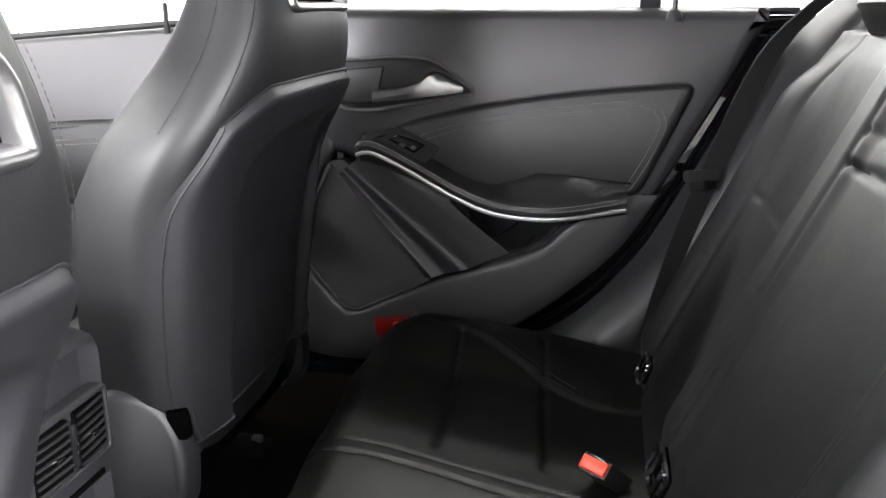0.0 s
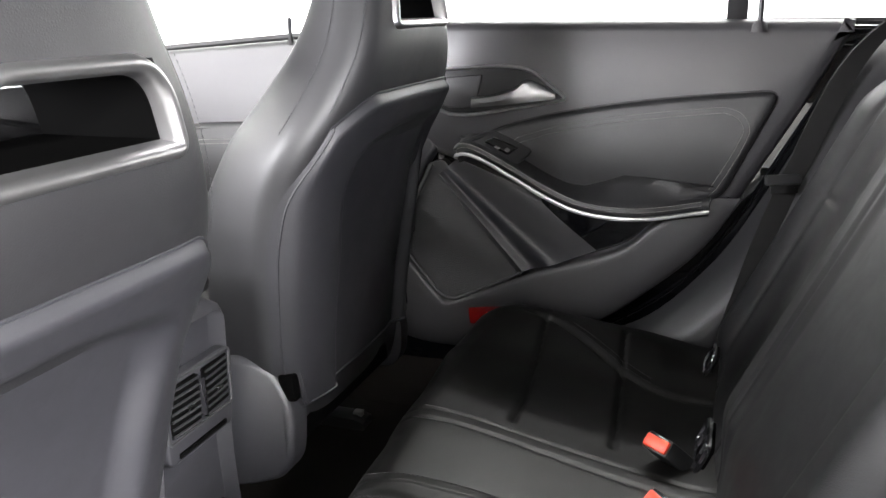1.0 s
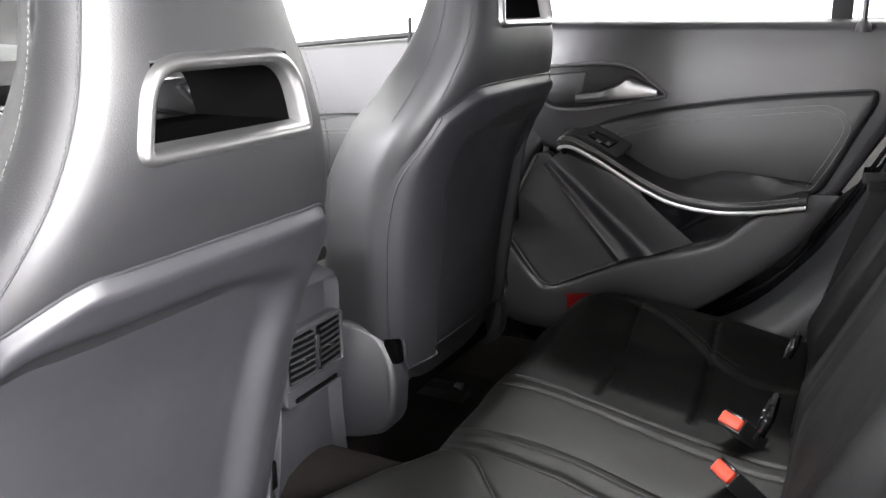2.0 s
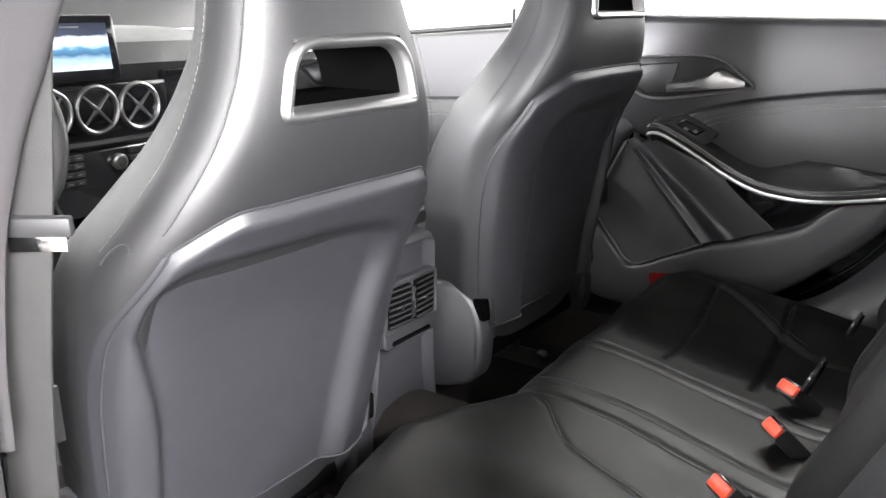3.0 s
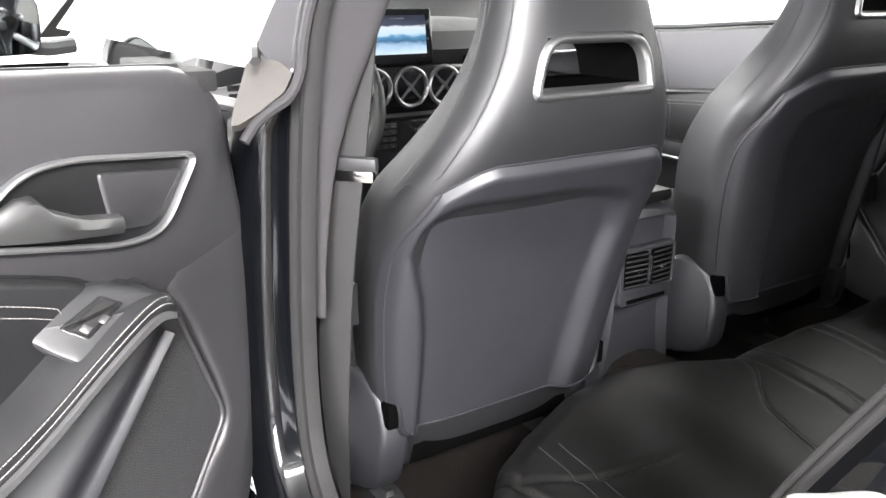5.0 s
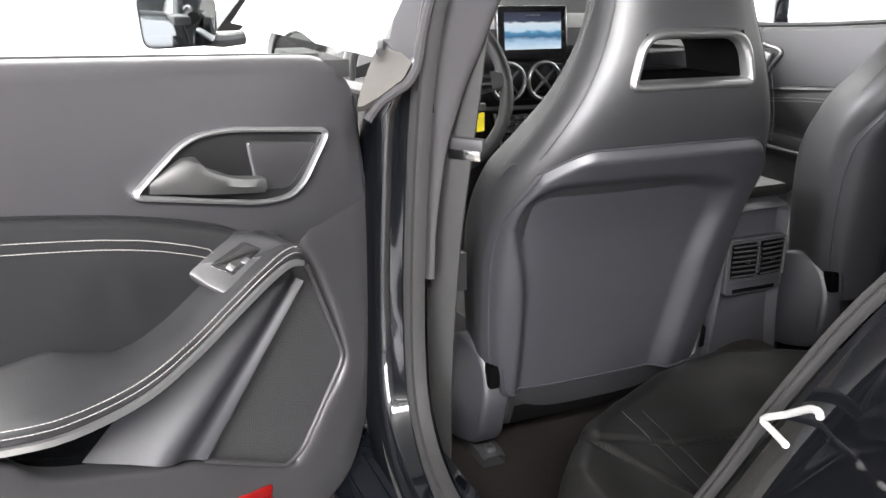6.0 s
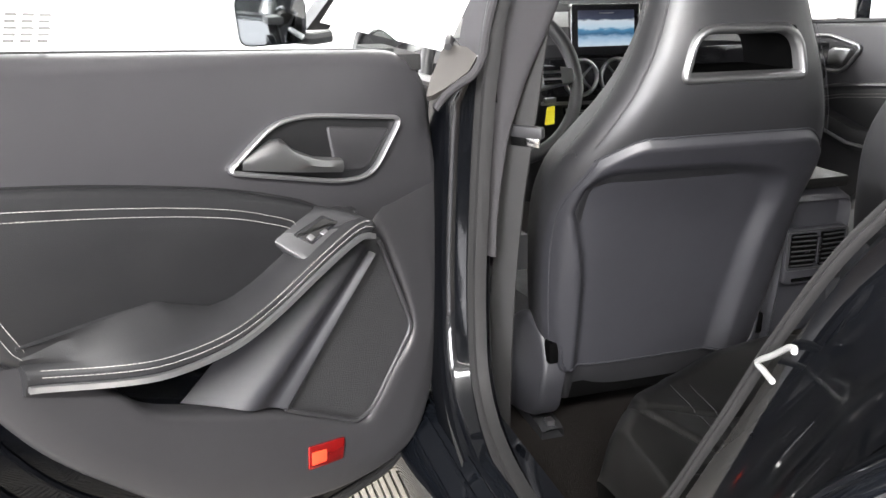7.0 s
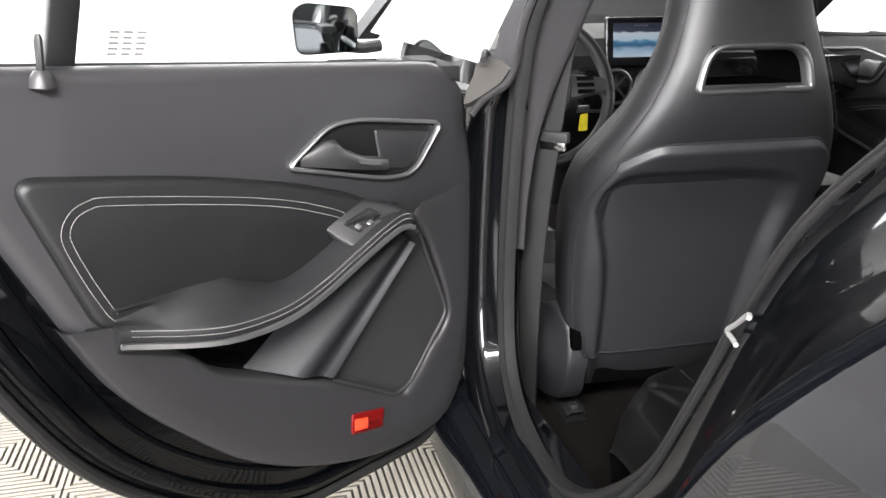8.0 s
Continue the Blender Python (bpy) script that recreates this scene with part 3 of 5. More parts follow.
    plate(bm, rounded([(-0.047, 0.780), (-0.040, 0.784), (-0.036, 0.780), (-0.043, 0.776)], 0.001, 2), pod_at, 0.058, 0.0612, 0.0003)
    part("switch_mark", bm, SATIN, pod_ob)

    # speaker, map pocket scoop
    spk = rounded([(0.092, 0.742), (0.122, 0.735), (0.190, 0.586), (0.104, 0.477), (0.078, 0.470), (-0.060, 0.536)], [0.01, 0.01, 0.02, 0.015, 0.01, 0.004], 4)
    bm = bmesh.new()
    plate(bm, [Vector((0.03, 0.615)) + (Vector(p) - Vector((0.03, 0.615))) * 1.06 for p in spk], at, -0.04, -0.004)
    grille = part("speaker_grille", bm, GRILLE, door, "black perforated speaker grille", False)
    bm = bmesh.new()
    sweep(bm, [at(p[0], p[1], 0.001) for p in rounded([(0.118, 0.742), (0.196, 0.586), (0.106, 0.472), (0.074, 0.464), (-0.062, 0.532)], [0.01, 0.02, 0.015, 0.01, 0.002], 6)[3:-3]], circle(0.0034, 8), up=(1, 0, 0))
    part("grille_rim", bm, PANEL_LOW, grille)
    rows = []
    for k in range(25):
        f = k / 24
        a = Vector((0.104, 0.722)).lerp(Vector((-0.056, 0.536)), f)
        b = Vector((0.055, 0.765)).lerp(Vector((-0.262, 0.600)), f)
        row = []
        for j in range(33):
            g = j / 32
            q = a.lerp(b, g)
            d = 0.002 + 0.010 * math.exp(-((g - 0.07) / 0.055) ** 2) + 0.012 * math.exp(-((g - 0.34) / 0.12) ** 2) * (0.25 + 0.75 * f) - 0.044 * smooth01(0.34, 0.92, g) * (0.45 + 0.55 * f)
            row.append(at(q[0], q[1], d))
        rows.append(row)
    bm = bmesh.new()
    sheet(bm, rows)
    part("map_pocket", bm, SHELL, door, "scooped dark map pocket")
    bm = bmesh.new()
    edge = [Vector((0.104, 0.722)).lerp(Vector((-0.058, 0.535)), k / 10) for k in range(11)]
    sweep(bm, [at(p[0], p[1], 0.001) for p in edge], circle(0.0038, 8), up=(1, 0, 0))
    part("pocket_edge", bm, PANEL_LOW, door)

    # inner release handle
    bez = rounded([(-0.145, 0.872), (-0.075, 0.926), (-0.02, 0.932), (0.158, 0.918), (0.100, 0.840), (0.04, 0.838)], [0.012, 0.03, 0.03, 0.018, 0.03, 0.03], 5)
    # cup is a flat plate; its dark colour gives the shade of a recess
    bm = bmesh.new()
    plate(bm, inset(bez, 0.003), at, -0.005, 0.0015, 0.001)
    cup = part("handle_cup", bm, SHADE_DARK, door, "flat dark handle cup with recess shade in its colour")
    bm = bmesh.new()
    sweep(bm, [at(p[0], p[1], 0.004) for p in bez], circle(0.0032, 8, 0.0055), up=(1, 0, 0), closed=True)
    part("bezel", bm, BRIGHT, door, "satin silver handle surround")
    bm = bmesh.new()
    plate(bm, rounded([(0.015, 0.915), (0.135, 0.904), (0.088, 0.850), (0.03, 0.853)], [0.006, 0.008, 0.012, 0.01], 4), at, 0.0, 0.005, 0.003)
    part("cover", bm, PANEL_LOW, cup)
    rows = []
    for k in range(12):
        f = k / 11
        y = lerp(-0.122, 0.035, f)
        top = table([(0, 0.884), (0.25, 0.905), (0.35, 0.908), (0.45, 0.893), (0.7, 0.878), (1.0, 0.872)], f)[0]
        bot = lerp(0.872, 0.853, f)
        dd = table([(0, 0.004), (0.3, 0.016), (0.5, 0.022), (1.0, 0.016)], f)[0]
        rows.append([at(y, bot, 0.001), at(y, bot, dd * 0.8), at(y, lerp(bot, top, 0.4), dd), at(y, lerp(bot, top, 0.85), dd * 0.85), at(y, top, dd * 0.4), at(y, top, 0.001)])
    bm = bmesh.new()
    vs = sheet(bm, rows, True)
    bm.faces.new(vs[0])
    bm.faces.new(vs[-1][::-1])
    part("release_lever", bm, SATIN, cup, "satin silver release lever")

    # lock pin, reflector, screw
    bm = bmesh.new()
    sweep(bm, [at(-0.462, z, 0.0 if z < 1.0 else 0.0) + Vector((0, 0, 0)) for z in (0.995, 1.01, 1.04, 1.046)], circle(0.0045, 8), up=(0, 1, 0), scale=[1, 1, 1.1, 0.6])
    part("lock_pin", bm, BLACK, door, "black door lock pin")
    bm = bmesh.new()
    sweep(bm, [at(-0.462, 0.99, 0.0) + Vector((0, 0, dz)) for dz in (0, 0.012, 0.018)], circle(0.012, 10), up=(0, 1, 0), scale=[1.2, 1.0, 0.6])
    part("pin_socket", bm, PANEL, door)
    bm = bmesh.new()
    plate(bm, rounded([(-0.027, 0.462), (0.043, 0.452), (0.040, 0.418), (-0.027, 0.425)], 0.004, 3), at, 0.0, 0.0078, 0.001)
    refl = part("reflector", bm, REDLENS, door, "red door reflector")
    bm = bmesh.new()
    plate(bm, rounded([(-0.022, 0.452), (0.006, 0.447), (0.006, 0.428), (-0.022, 0.431)], 0.002, 2), at, 0.007, 0.0084, 0.0004)
    part("reflector_lens", bm, RED, refl)

    # glass and its divider bar
    def pane(y, z, d):
        return Vector((side * (0.765 - 0.42 * max(0, z - 0.98) - d), y, z))
    bm = bmesh.new()
    bm.faces.new([bm.verts.new(pane(y, z, 0)) for y, z in ((0.22, 0.95), (0.10, 1.31), (-0.25, 1.33), (-0.41, 1.30), (-0.41, 0.95))])
    g = part("window_pane", bm, GLASS, door, "clear raised window glass", False)
    g.visible_shadow = False
    bm = bmesh.new()
    bm.faces.new([bm.verts.new(pane(y, z, 0)) for y, z in ((-0.442, 0.95), (-0.442, 1.28), (-0.66, 1.18), (-0.68, 0.99))])
    g = part("quarter_pane", bm, GLASS, door, "small fixed quarter glass", False)
    g.visible_shadow = False
    if side < 0:
        bm = bmesh.new()
        for k in range(5):
            for w in range(3):
                y0 = -0.365 + 0.017 * w
                plate(bm, [(y0, 1.021 + 0.0065 * k), (y0 + 0.011 + 0.004 * ((k * 7 + w * 3) % 3) / 2, 1.021 + 0.0065 * k), (y0 + 0.011, 1.024 + 0.0065 * k), (y0, 1.024 + 0.0065 * k)], pane, 0.0022, 0.0026)
        part("etched_mark", bm, THREAD, g, "small grey etched glass marks", False)
    bm = bmesh.new()
    plate(bm, [(-0.408, 0.95), (-0.408, 1.31), (-0.442, 1.30), (-0.442, 0.95)], pane, -0.008, 0.008, 0.002)
    part("divider_bar", bm, BLACK, door, "black window divider bar")
    bm = bmesh.new()
    sweep(bm, [Vector((side * (0.752 - 0.0), y, 1.006)) for y in np.linspace(0.20, -0.66, 12)], circle(0.007, 6), up=(0, 0, 1))
    part("belt_seal", bm, BLACK, door)
    return door


rear_door(1, "rear_door", "closed dark grey rear door with leather armrest and speaker")
left_door = rear_door(-1, "rear_door", "open dark grey rear door with leather armrest and speaker")
OPEN, AXIS = -57.56, Vector((0.0478, -0.0307, 1.0))
left_door.matrix_world = Matrix.Translation((-0.8733, 0.1079, 0.7574)) @ Matrix.Rotation(radians(OPEN), 4, AXIS) @ Matrix.Translation((0.70, -0.15, -0.8))

# ---------------------------------------------------------------- front seats (local: x across, y forward from the head opening, z height)
# height: rear middle y, half width, depth
BACK = [(0.33, 0.170, 0.198, 0.085), (0.36, 0.158, 0.205, 0.095), (0.41, 0.146, 0.2155, 0.1115), (0.50, 0.128, 0.230, 0.129), (0.60, 0.1035, 0.239, 0.148), (0.70, 0.075, 0.2445, 0.158),
        (0.78, 0.0365, 0.240, 0.149), (0.84, 0.003, 0.2125, 0.145), (0.90, -0.0145, 0.181, 0.131), (0.96, -0.016, 0.1555, 0.119), (1.02, -0.006, 0.135, 0.112),
        (1.08, 0.0035, 0.120, 0.112), (1.14, 0.012, 0.104, 0.100), (1.175, 0.026, 0.080, 0.070), (1.19, 0.045, 0.050, 0.030)]
HOLE = (0.922, 0.996)
BULGE = math.pi / 2 * 0.94


def back_row(z):
    """Rear middle, half width and depth of the seat back at a height, smoothly through BACK."""
    n = len(BACK)
    i = max(0, min(n - 2, sum(1 for r in BACK if r[0] <= z) - 1))
    a, b = BACK[i], BACK[i + 1]
    p, q = BACK[max(0, i - 1)], BACK[min(n - 1, i + 2)]
    h = b[0] - a[0]
    f = (z - a[0]) / h
    out = []
    for k in (1, 2, 3):
        ma, mb = (b[k] - p[k]) / (b[0] - p[0]) * h, (q[k] - a[k]) / (q[0] - a[0]) * h
        out.append((2 * f ** 3 - 3 * f * f + 1) * a[k] + (f ** 3 - 2 * f * f + f) * ma + (3 * f * f - 2 * f ** 3) * b[k] + (f ** 3 - f * f) * mb)
    return out


def seat_rear(u, z):
    """Rear surface at across u (-1 to 1) and height z."""
    y, w, d = back_row(z)
    return Vector((w * math.sin(u * BULGE) / math.sin(BULGE), y + d * 0.514 * abs(u) ** 3.2, z))


def seat_front(u, z):
    y, w, d = back_row(z)
    bol = 0.053 * math.exp(-((abs(u) - 0.72) / 0.2) ** 2) * min(1.0, max(0.0, (1.0 - z) / 0.2))
    return Vector((w * math.sin(u * BULGE) / math.sin(BULGE), y + d * (1 - 0.486 * abs(u) ** 3.2) + bol, z))


def across(x, z):
    """The u at which the seat back is x wide at height z."""
    w = back_row(z)[1]
    return math.asin(max(-1.0, min(1.0, x / w * math.sin(BULGE)))) / BULGE


def front_seat(place, flip, name_label):
    """place: the seat's pose; flip: 1 where its outer side is at -x, -1 where it is at +x."""
    seat = thing("front_seat", name_label, "car seat", "front seats")
    zs = sorted(set([round(float(z), 5) for z in list(np.linspace(0.33, HOLE[0], 34)) + [0.935, 0.948, 0.961, 0.974, 0.986] + [HOLE[1]] + list(np.linspace(1.012, 1.19, 14))]))
    us = list(np.linspace(-1, -0.6, 12)) + list(np.linspace(-0.5, 0.5, 13)) + list(np.linspace(0.6, 1, 12))
    bm = bmesh.new()
    R = [[bm.verts.new(seat_rear(u, z) + Vector((0, 0.022 * smooth01(0.79, 0.74, z) * smooth01(0.72, 0.55, abs(u)), 0))) for u in us] for z in zs]
    F = [[bm.verts.new(seat_front(u, z)) for u in us] for z in zs]
    nz, nu = len(zs), len(us)

    def hole(i, j):
        return HOLE[0] - 1e-4 <= zs[i] and zs[i + 1] <= HOLE[1] + 1e-4 and -0.43 < us[j] and us[j + 1] < 0.43
    for i in range(nz - 1):
        for j in range(nu - 1):
            if not hole(i, j):
                bm.faces.new((R[i][j], R[i][j + 1], R[i + 1][j + 1], R[i + 1][j]))
                bm.faces.new((F[i][j], F[i + 1][j], F[i + 1][j + 1], F[i][j + 1]))
        for j in (0, nu - 1):
            bm.faces.new((R[i][j], R[i + 1][j], F[i + 1][j], F[i][j]))
    for i in (0, nz - 1):
        for j in range(nu - 1):
            bm.faces.new((R[i][j], R[i][j + 1], F[i][j + 1], F[i][j]))
    hi = [i for i in range(nz - 1) if any(hole(i, j) for j in range(nu - 1))]
    hj = [j for j in range(nu - 1) if hole(hi[0], j)]
    i0, i1, j0, j1 = hi[0], hi[-1] + 1, hj[0], hj[-1] + 1
    for j in range(j0, j1):
        for i in (i0, i1):
            bm.faces.new((R[i][j], R[i][j + 1], F[i][j + 1], F[i][j]))
    for i in range(i0, i1):
        for j in (j0, j1):
            bm.faces.new((R[i][j], R[i + 1][j], F[i + 1][j], F[i][j]))
    part("backrest", bm, LEATHER, seat, "black grained leather backrest", angle=80)

    # silver surround of the head opening, with its lining
    ring = rounded([(-0.109, 0.9185), (0.109, 0.9185), (0.090, 0.9985), (-0.090, 0.9985)], [0.018, 0.018, 0.042, 0.042], 8)

    def on_rear(x, z, out):
        return seat_rear(across(x, z), z) + Vector((0, -out, 0))
    rows = [[on_rear(p[0], p[1], o) for p in inset(ring, i)] for i, o in ((-0.002, 0.0), (0.000, 0.004), (0.003, 0.0065), (0.006, 0.0062), (0.009, 0.004), (0.0115, -0.004), (0.0135, -0.014))]
    bm = bmesh.new()
    sheet(bm, rows, True)
    part("head_opening_frame", bm, SATIN, seat, "satin silver head opening surround", angle=70)
    # lining in near black: the shade inside the opening is in its colour
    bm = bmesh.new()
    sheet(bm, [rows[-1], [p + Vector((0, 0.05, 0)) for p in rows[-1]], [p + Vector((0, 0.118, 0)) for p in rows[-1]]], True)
    part("opening_lining", bm, SHADE_BLACK, seat)

    # moulded back shell: a rim round a recessed field, wavy on its outer side
    LOW = 0.402

    def shell_top(x):
        return 0.838 - 0.10 * x * x - 0.058 * smooth01(0.135, 0.262, abs(x))

    def field(x, z):
        x = x * flip
        lo = table([(0.40, -0.183), (0.50, -0.188), (0.58, -0.195), (0.63, -0.204), (0.67, -0.215), (0.71, -0.226), (0.75, -0.224), (0.80, -0.205)], z)[0]
        hi = table([(0.40, 0.132), (0.50, 0.142), (0.62, 0.150), (0.70, 0.162), (0.75, 0.160), (0.80, 0.135)], z)[0]
        a, b, c = x - lo - 0.002, (hi - x) * 0.62, (0.794 - z - 0.10 * max(0.0, x)) * 0.9
        soft = -0.016 * math.log(math.exp(-a / 0.016) + math.exp(-b / 0.016) + math.exp(-c / 0.016))
        return smooth01(0.0, 0.024, soft)
    rows = []
    for i in range(85):
        g = i / 84
        row = []
        for j in range(97):
            s = -1 + 2 * j / 96
            w = back_row(lerp(LOW, 0.842, g))[1]
            x = w * 0.978 * s
            z = lerp(LOW, shell_top(x), g)
            base = seat_rear(across(x, z), z)
            out = 0.012 - 0.026 * field(x, z) + 0.003 * smooth01(0.79, 0.83, z)
            edge = smooth01(0, 1, min(1.0, (1 - abs(s)) / 0.06, (1 - g) / 0.035))
            row.append(base + Vector((0, -out * (0.10 + 0.90 * edge), 0)))
        rows.append(row)
    rows.insert(0, [p + Vector((0, 0.003, -0.004)) for p in rows[0]])
    rows.insert(0, [p + Vector((0, 0.020, -0.004)) for p in rows[0]])
    bm = bmesh.new()
    sheet(bm, rows)
    shell = part("back_shell", bm, SHELL, seat, "grey moulded plastic back shell", angle=60)
    bm = bmesh.new()
    sweep(bm, [p + Vector((0, -0.0008, 0.0012)) for p in rows[-1]], circle(0.0017, 6), up=(0, 1, 0))
    part("shell_edge", bm, SHELL, shell)
    bm = bmesh.new()
    sweep(bm, [p + Vector((0, -0.001, 0.001)) for p in rows[2][6:-6]], circle(0.0018, 6), up=(0, 1, 0))
    part("shell_edge", bm, SHELL, shell)
    for col in (1, -2):
        bm = bmesh.new()
        sweep(bm, [r[col] + Vector((0, -0.0008, 0)) for r in rows[3:]], circle(0.0015, 6), up=(1, 0, 0))
        part("shell_edge", bm, SHELL, shell)
    # stitched seams above the shell, a seam along the front edge and one round each shoulder
    for sx in (-1, 1):
        path = []
        for k in range(30):
            f = k / 29
            z = lerp(0.822, 1.15, f)
            path.append(seat_rear(sx * table([(0, 0.80), (0.2, 0.79), (0.5, 0.76), (1, 0.72)], f)[0], z) + Vector((0, -0.0006, 0)))
        bm = bmesh.new()
        sweep(bm, path, circle(0.0008, 6), up=(0, 1, 0))
        part("seam", bm, BLACK, seat)
        for off in (-0.0045, 0.0045):
            bm = bmesh.new()
            stitches(bm, [p + Vector((off, -0.0004 - off * sx * 0.5, 0)) for p in path], (sx * 0.6, -1, 0), r=0.0006, length=0.0045, gap=0.0014)
            part("stitching", bm, THREAD_D, seat)
        edge = [seat_front(sx * 0.985, lerp(0.80, 1.15, k / 20)) + Vector((sx * 0.001, 0, 0)) for k in range(21)]
        bm = bmesh.new()
        stitches(bm, edge, (sx, 0, 0), r=0.0006, length=0.0045, gap=0.0014)
        part("stitching", bm, THREAD_D, seat)
        if sx == flip:
            continue
        path = [seat_rear(sx * u, z) for u, z in ((1.0, 0.790), (0.995, 0.800), (0.98, 0.8075), (0.955, 0.811), (0.925, 0.8095), (0.895, 0.804))]
        bm = bmesh.new()
        sweep(bm, [p + Vector((sx * 0.0008, -0.0006, 0)) for p in spline(path, 5)], circle(0.0013, 6), up=(0, 1, 0.2))
        part("seam", bm, BLACK, seat)
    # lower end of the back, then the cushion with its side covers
    # near-black block: shade of the gap below the shell put into its colour
    boxed("lower_cover", SHADE_BLACK, seat, -0.175, 0.175, 0.185, 0.26, 0.325, 0.40, 0.012)
    bm = bmesh.new()
    rows = []
    for k in range(14):
        f = k / 13
        y = lerp(0.215, 0.72, f)
        zt = table([(0, 0.44), (0.3, 0.45), (0.8, 0.485), (0.94, 0.47), (1, 0.43)], f)[0]
        hw = table([(0, 0.21), (0.3, 0.245), (1, 0.235)], f)[0]
        rows.append([Vector((x * hw, y, z)) for x, z in ((-0.9, 0.34), (-1.0, 0.37), (-1.0, zt + 0.02), (-0.88, zt + 0.045), (-0.62, zt + 0.01), (0, zt), (0.62, zt + 0.01), (0.88, zt + 0.045),
                                                         (1.0, zt + 0.02), (1.0, 0.37), (0.9, 0.34))])
    vs = sheet(bm, rows, True)
    bm.faces.new(vs[0])
    bm.faces.new(vs[-1][::-1])
    part("cushion", bm, LEATHER, seat, "black leather seat cushion")
    for sx in (-1, 1):
        line = rounded([(0.170, 0.325), (0.158, 0.40), (0.186, 0.472), (0.250, 0.495), (0.33, 0.43), (0.48, 0.37), (0.48, 0.30), (0.25, 0.290), (0.190, 0.300)],
                       [0.04, 0.06, 0.05, 0.05, 0.08, 0.02, 0.02, 0.06, 0.04], 6)
        bm = bmesh.new()
        # the cover leans inwards towards its top
        plate(bm, line, lambda y, z, d: Vector((sx * (0.190 + d - 0.10 * max(0.0, z - 0.36) + 0.02 * smooth01(0.16, 0.26, y)), y, z)), 0.0, 0.042, 0.009)
        cover = part("side_cover", bm, SHELL, seat, "grey plastic recliner cover")
        # solid block whose near-black colour gives the shade of a slot
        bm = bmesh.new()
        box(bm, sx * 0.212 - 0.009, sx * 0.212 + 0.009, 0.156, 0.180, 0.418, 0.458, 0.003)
        part("recliner_slot", bm, SHADE_BLACK, cover)
        bm = bmesh.new()
        sweep(bm, [Vector((sx * a, y, z)) for a, y, z in ((0.195, 0.158, 0.470), (0.203, 0.155, 0.462), (0.201, 0.154, 0.440), (0.199, 0.155, 0.414), (0.190, 0.158, 0.404))], circle(0.004, 6), up=(0, 1, 0))
        part("slot_lip", bm, SHELL, cover)
    back = place.inverted()
    px, py = place.translation.x, place.translation.y
    for sx in (-1, 1):
        bm = bmesh.new()
        prof = [(-0.022, 0.0), (0.022, 0.0), (0.022, 0.022), (0.010, 0.026), (-0.010, 0.026), (-0.022, 0.022)]
        sheet(bm, [[Vector((px + sx * 0.185 + q[0], y, 0.238 + q[1] * h)) for q in prof] for y, h in ((0.205, 0.7), (0.225, 1.0), (0.255, 1.0), (0.75, 1.0))], True)
        bmesh.ops.transform(bm, matrix=back, verts=bm.verts)
        rail = part("seat_rail", bm, BLACK, seat, "black steel seat rail")
        bm = bmesh.new()
        box(bm, px + sx * 0.185 - 0.008, px + sx * 0.185 + 0.008, 0.214, 0.232, 0.256, 0.270, 0.003)
        bmesh.ops.transform(bm, matrix=back, verts=bm.verts)
        part("rail_bolt", bm, STEEL, rail, "bright steel rail bolt")
        bm = bmesh.new()
        box(bm, px + sx * 0.185 - 0.018, px + sx * 0.185 + 0.018, 0.29, 0.62, 0.258, 0.37, 0.006)
        bmesh.ops.transform(bm, matrix=back, verts=bm.verts)
        part("seat_leg", bm, BLACK, seat)
    seat.matrix_world = place
    return seat


front_seat(Matrix.Translation((-0.365, 0.0, 0.0)), 1, "black leather driver seat with grey moulded back shell")
LEAN = -5.4
front_seat(Matrix.Translation((0.350, 0.011, 1.011)) @ Matrix.Rotation(radians(LEAN), 4, "X") @ Matrix.Translation((0, 0.008, -0.923)), -1,
           "black leather passenger seat raised higher, dark back shell")

# ---------------------------------------------------------------- rear bench


# double seams beside the middle place, and the curved piping of the place by the open door: y, then x of each
SEAM_R = [(-0.42, 0.135, 0.100), (-0.35, 0.150, 0.115), (-0.19, 0.174, 0.143), (-0.10, 0.190, 0.156), (-0.04, 0.190, 0.152), (0.02, 0.170, 0.130)]
SEAM_L = [(-0.42, -0.078, -0.038), (-0.32, -0.056, -0.016), (-0.20, -0.036, 0.003), (-0.09, -0.034, -0.001), (-0.04, -0.046, -0.022), (0.02, -0.075, -0.055)]
PIPING = [(-0.42, -0.215), (-0.34, -0.188), (-0.27, -0.165), (-0.17, -0.135), (-0.13, -0.100), (-0.095, -0.062), (-0.06, -0.046)]


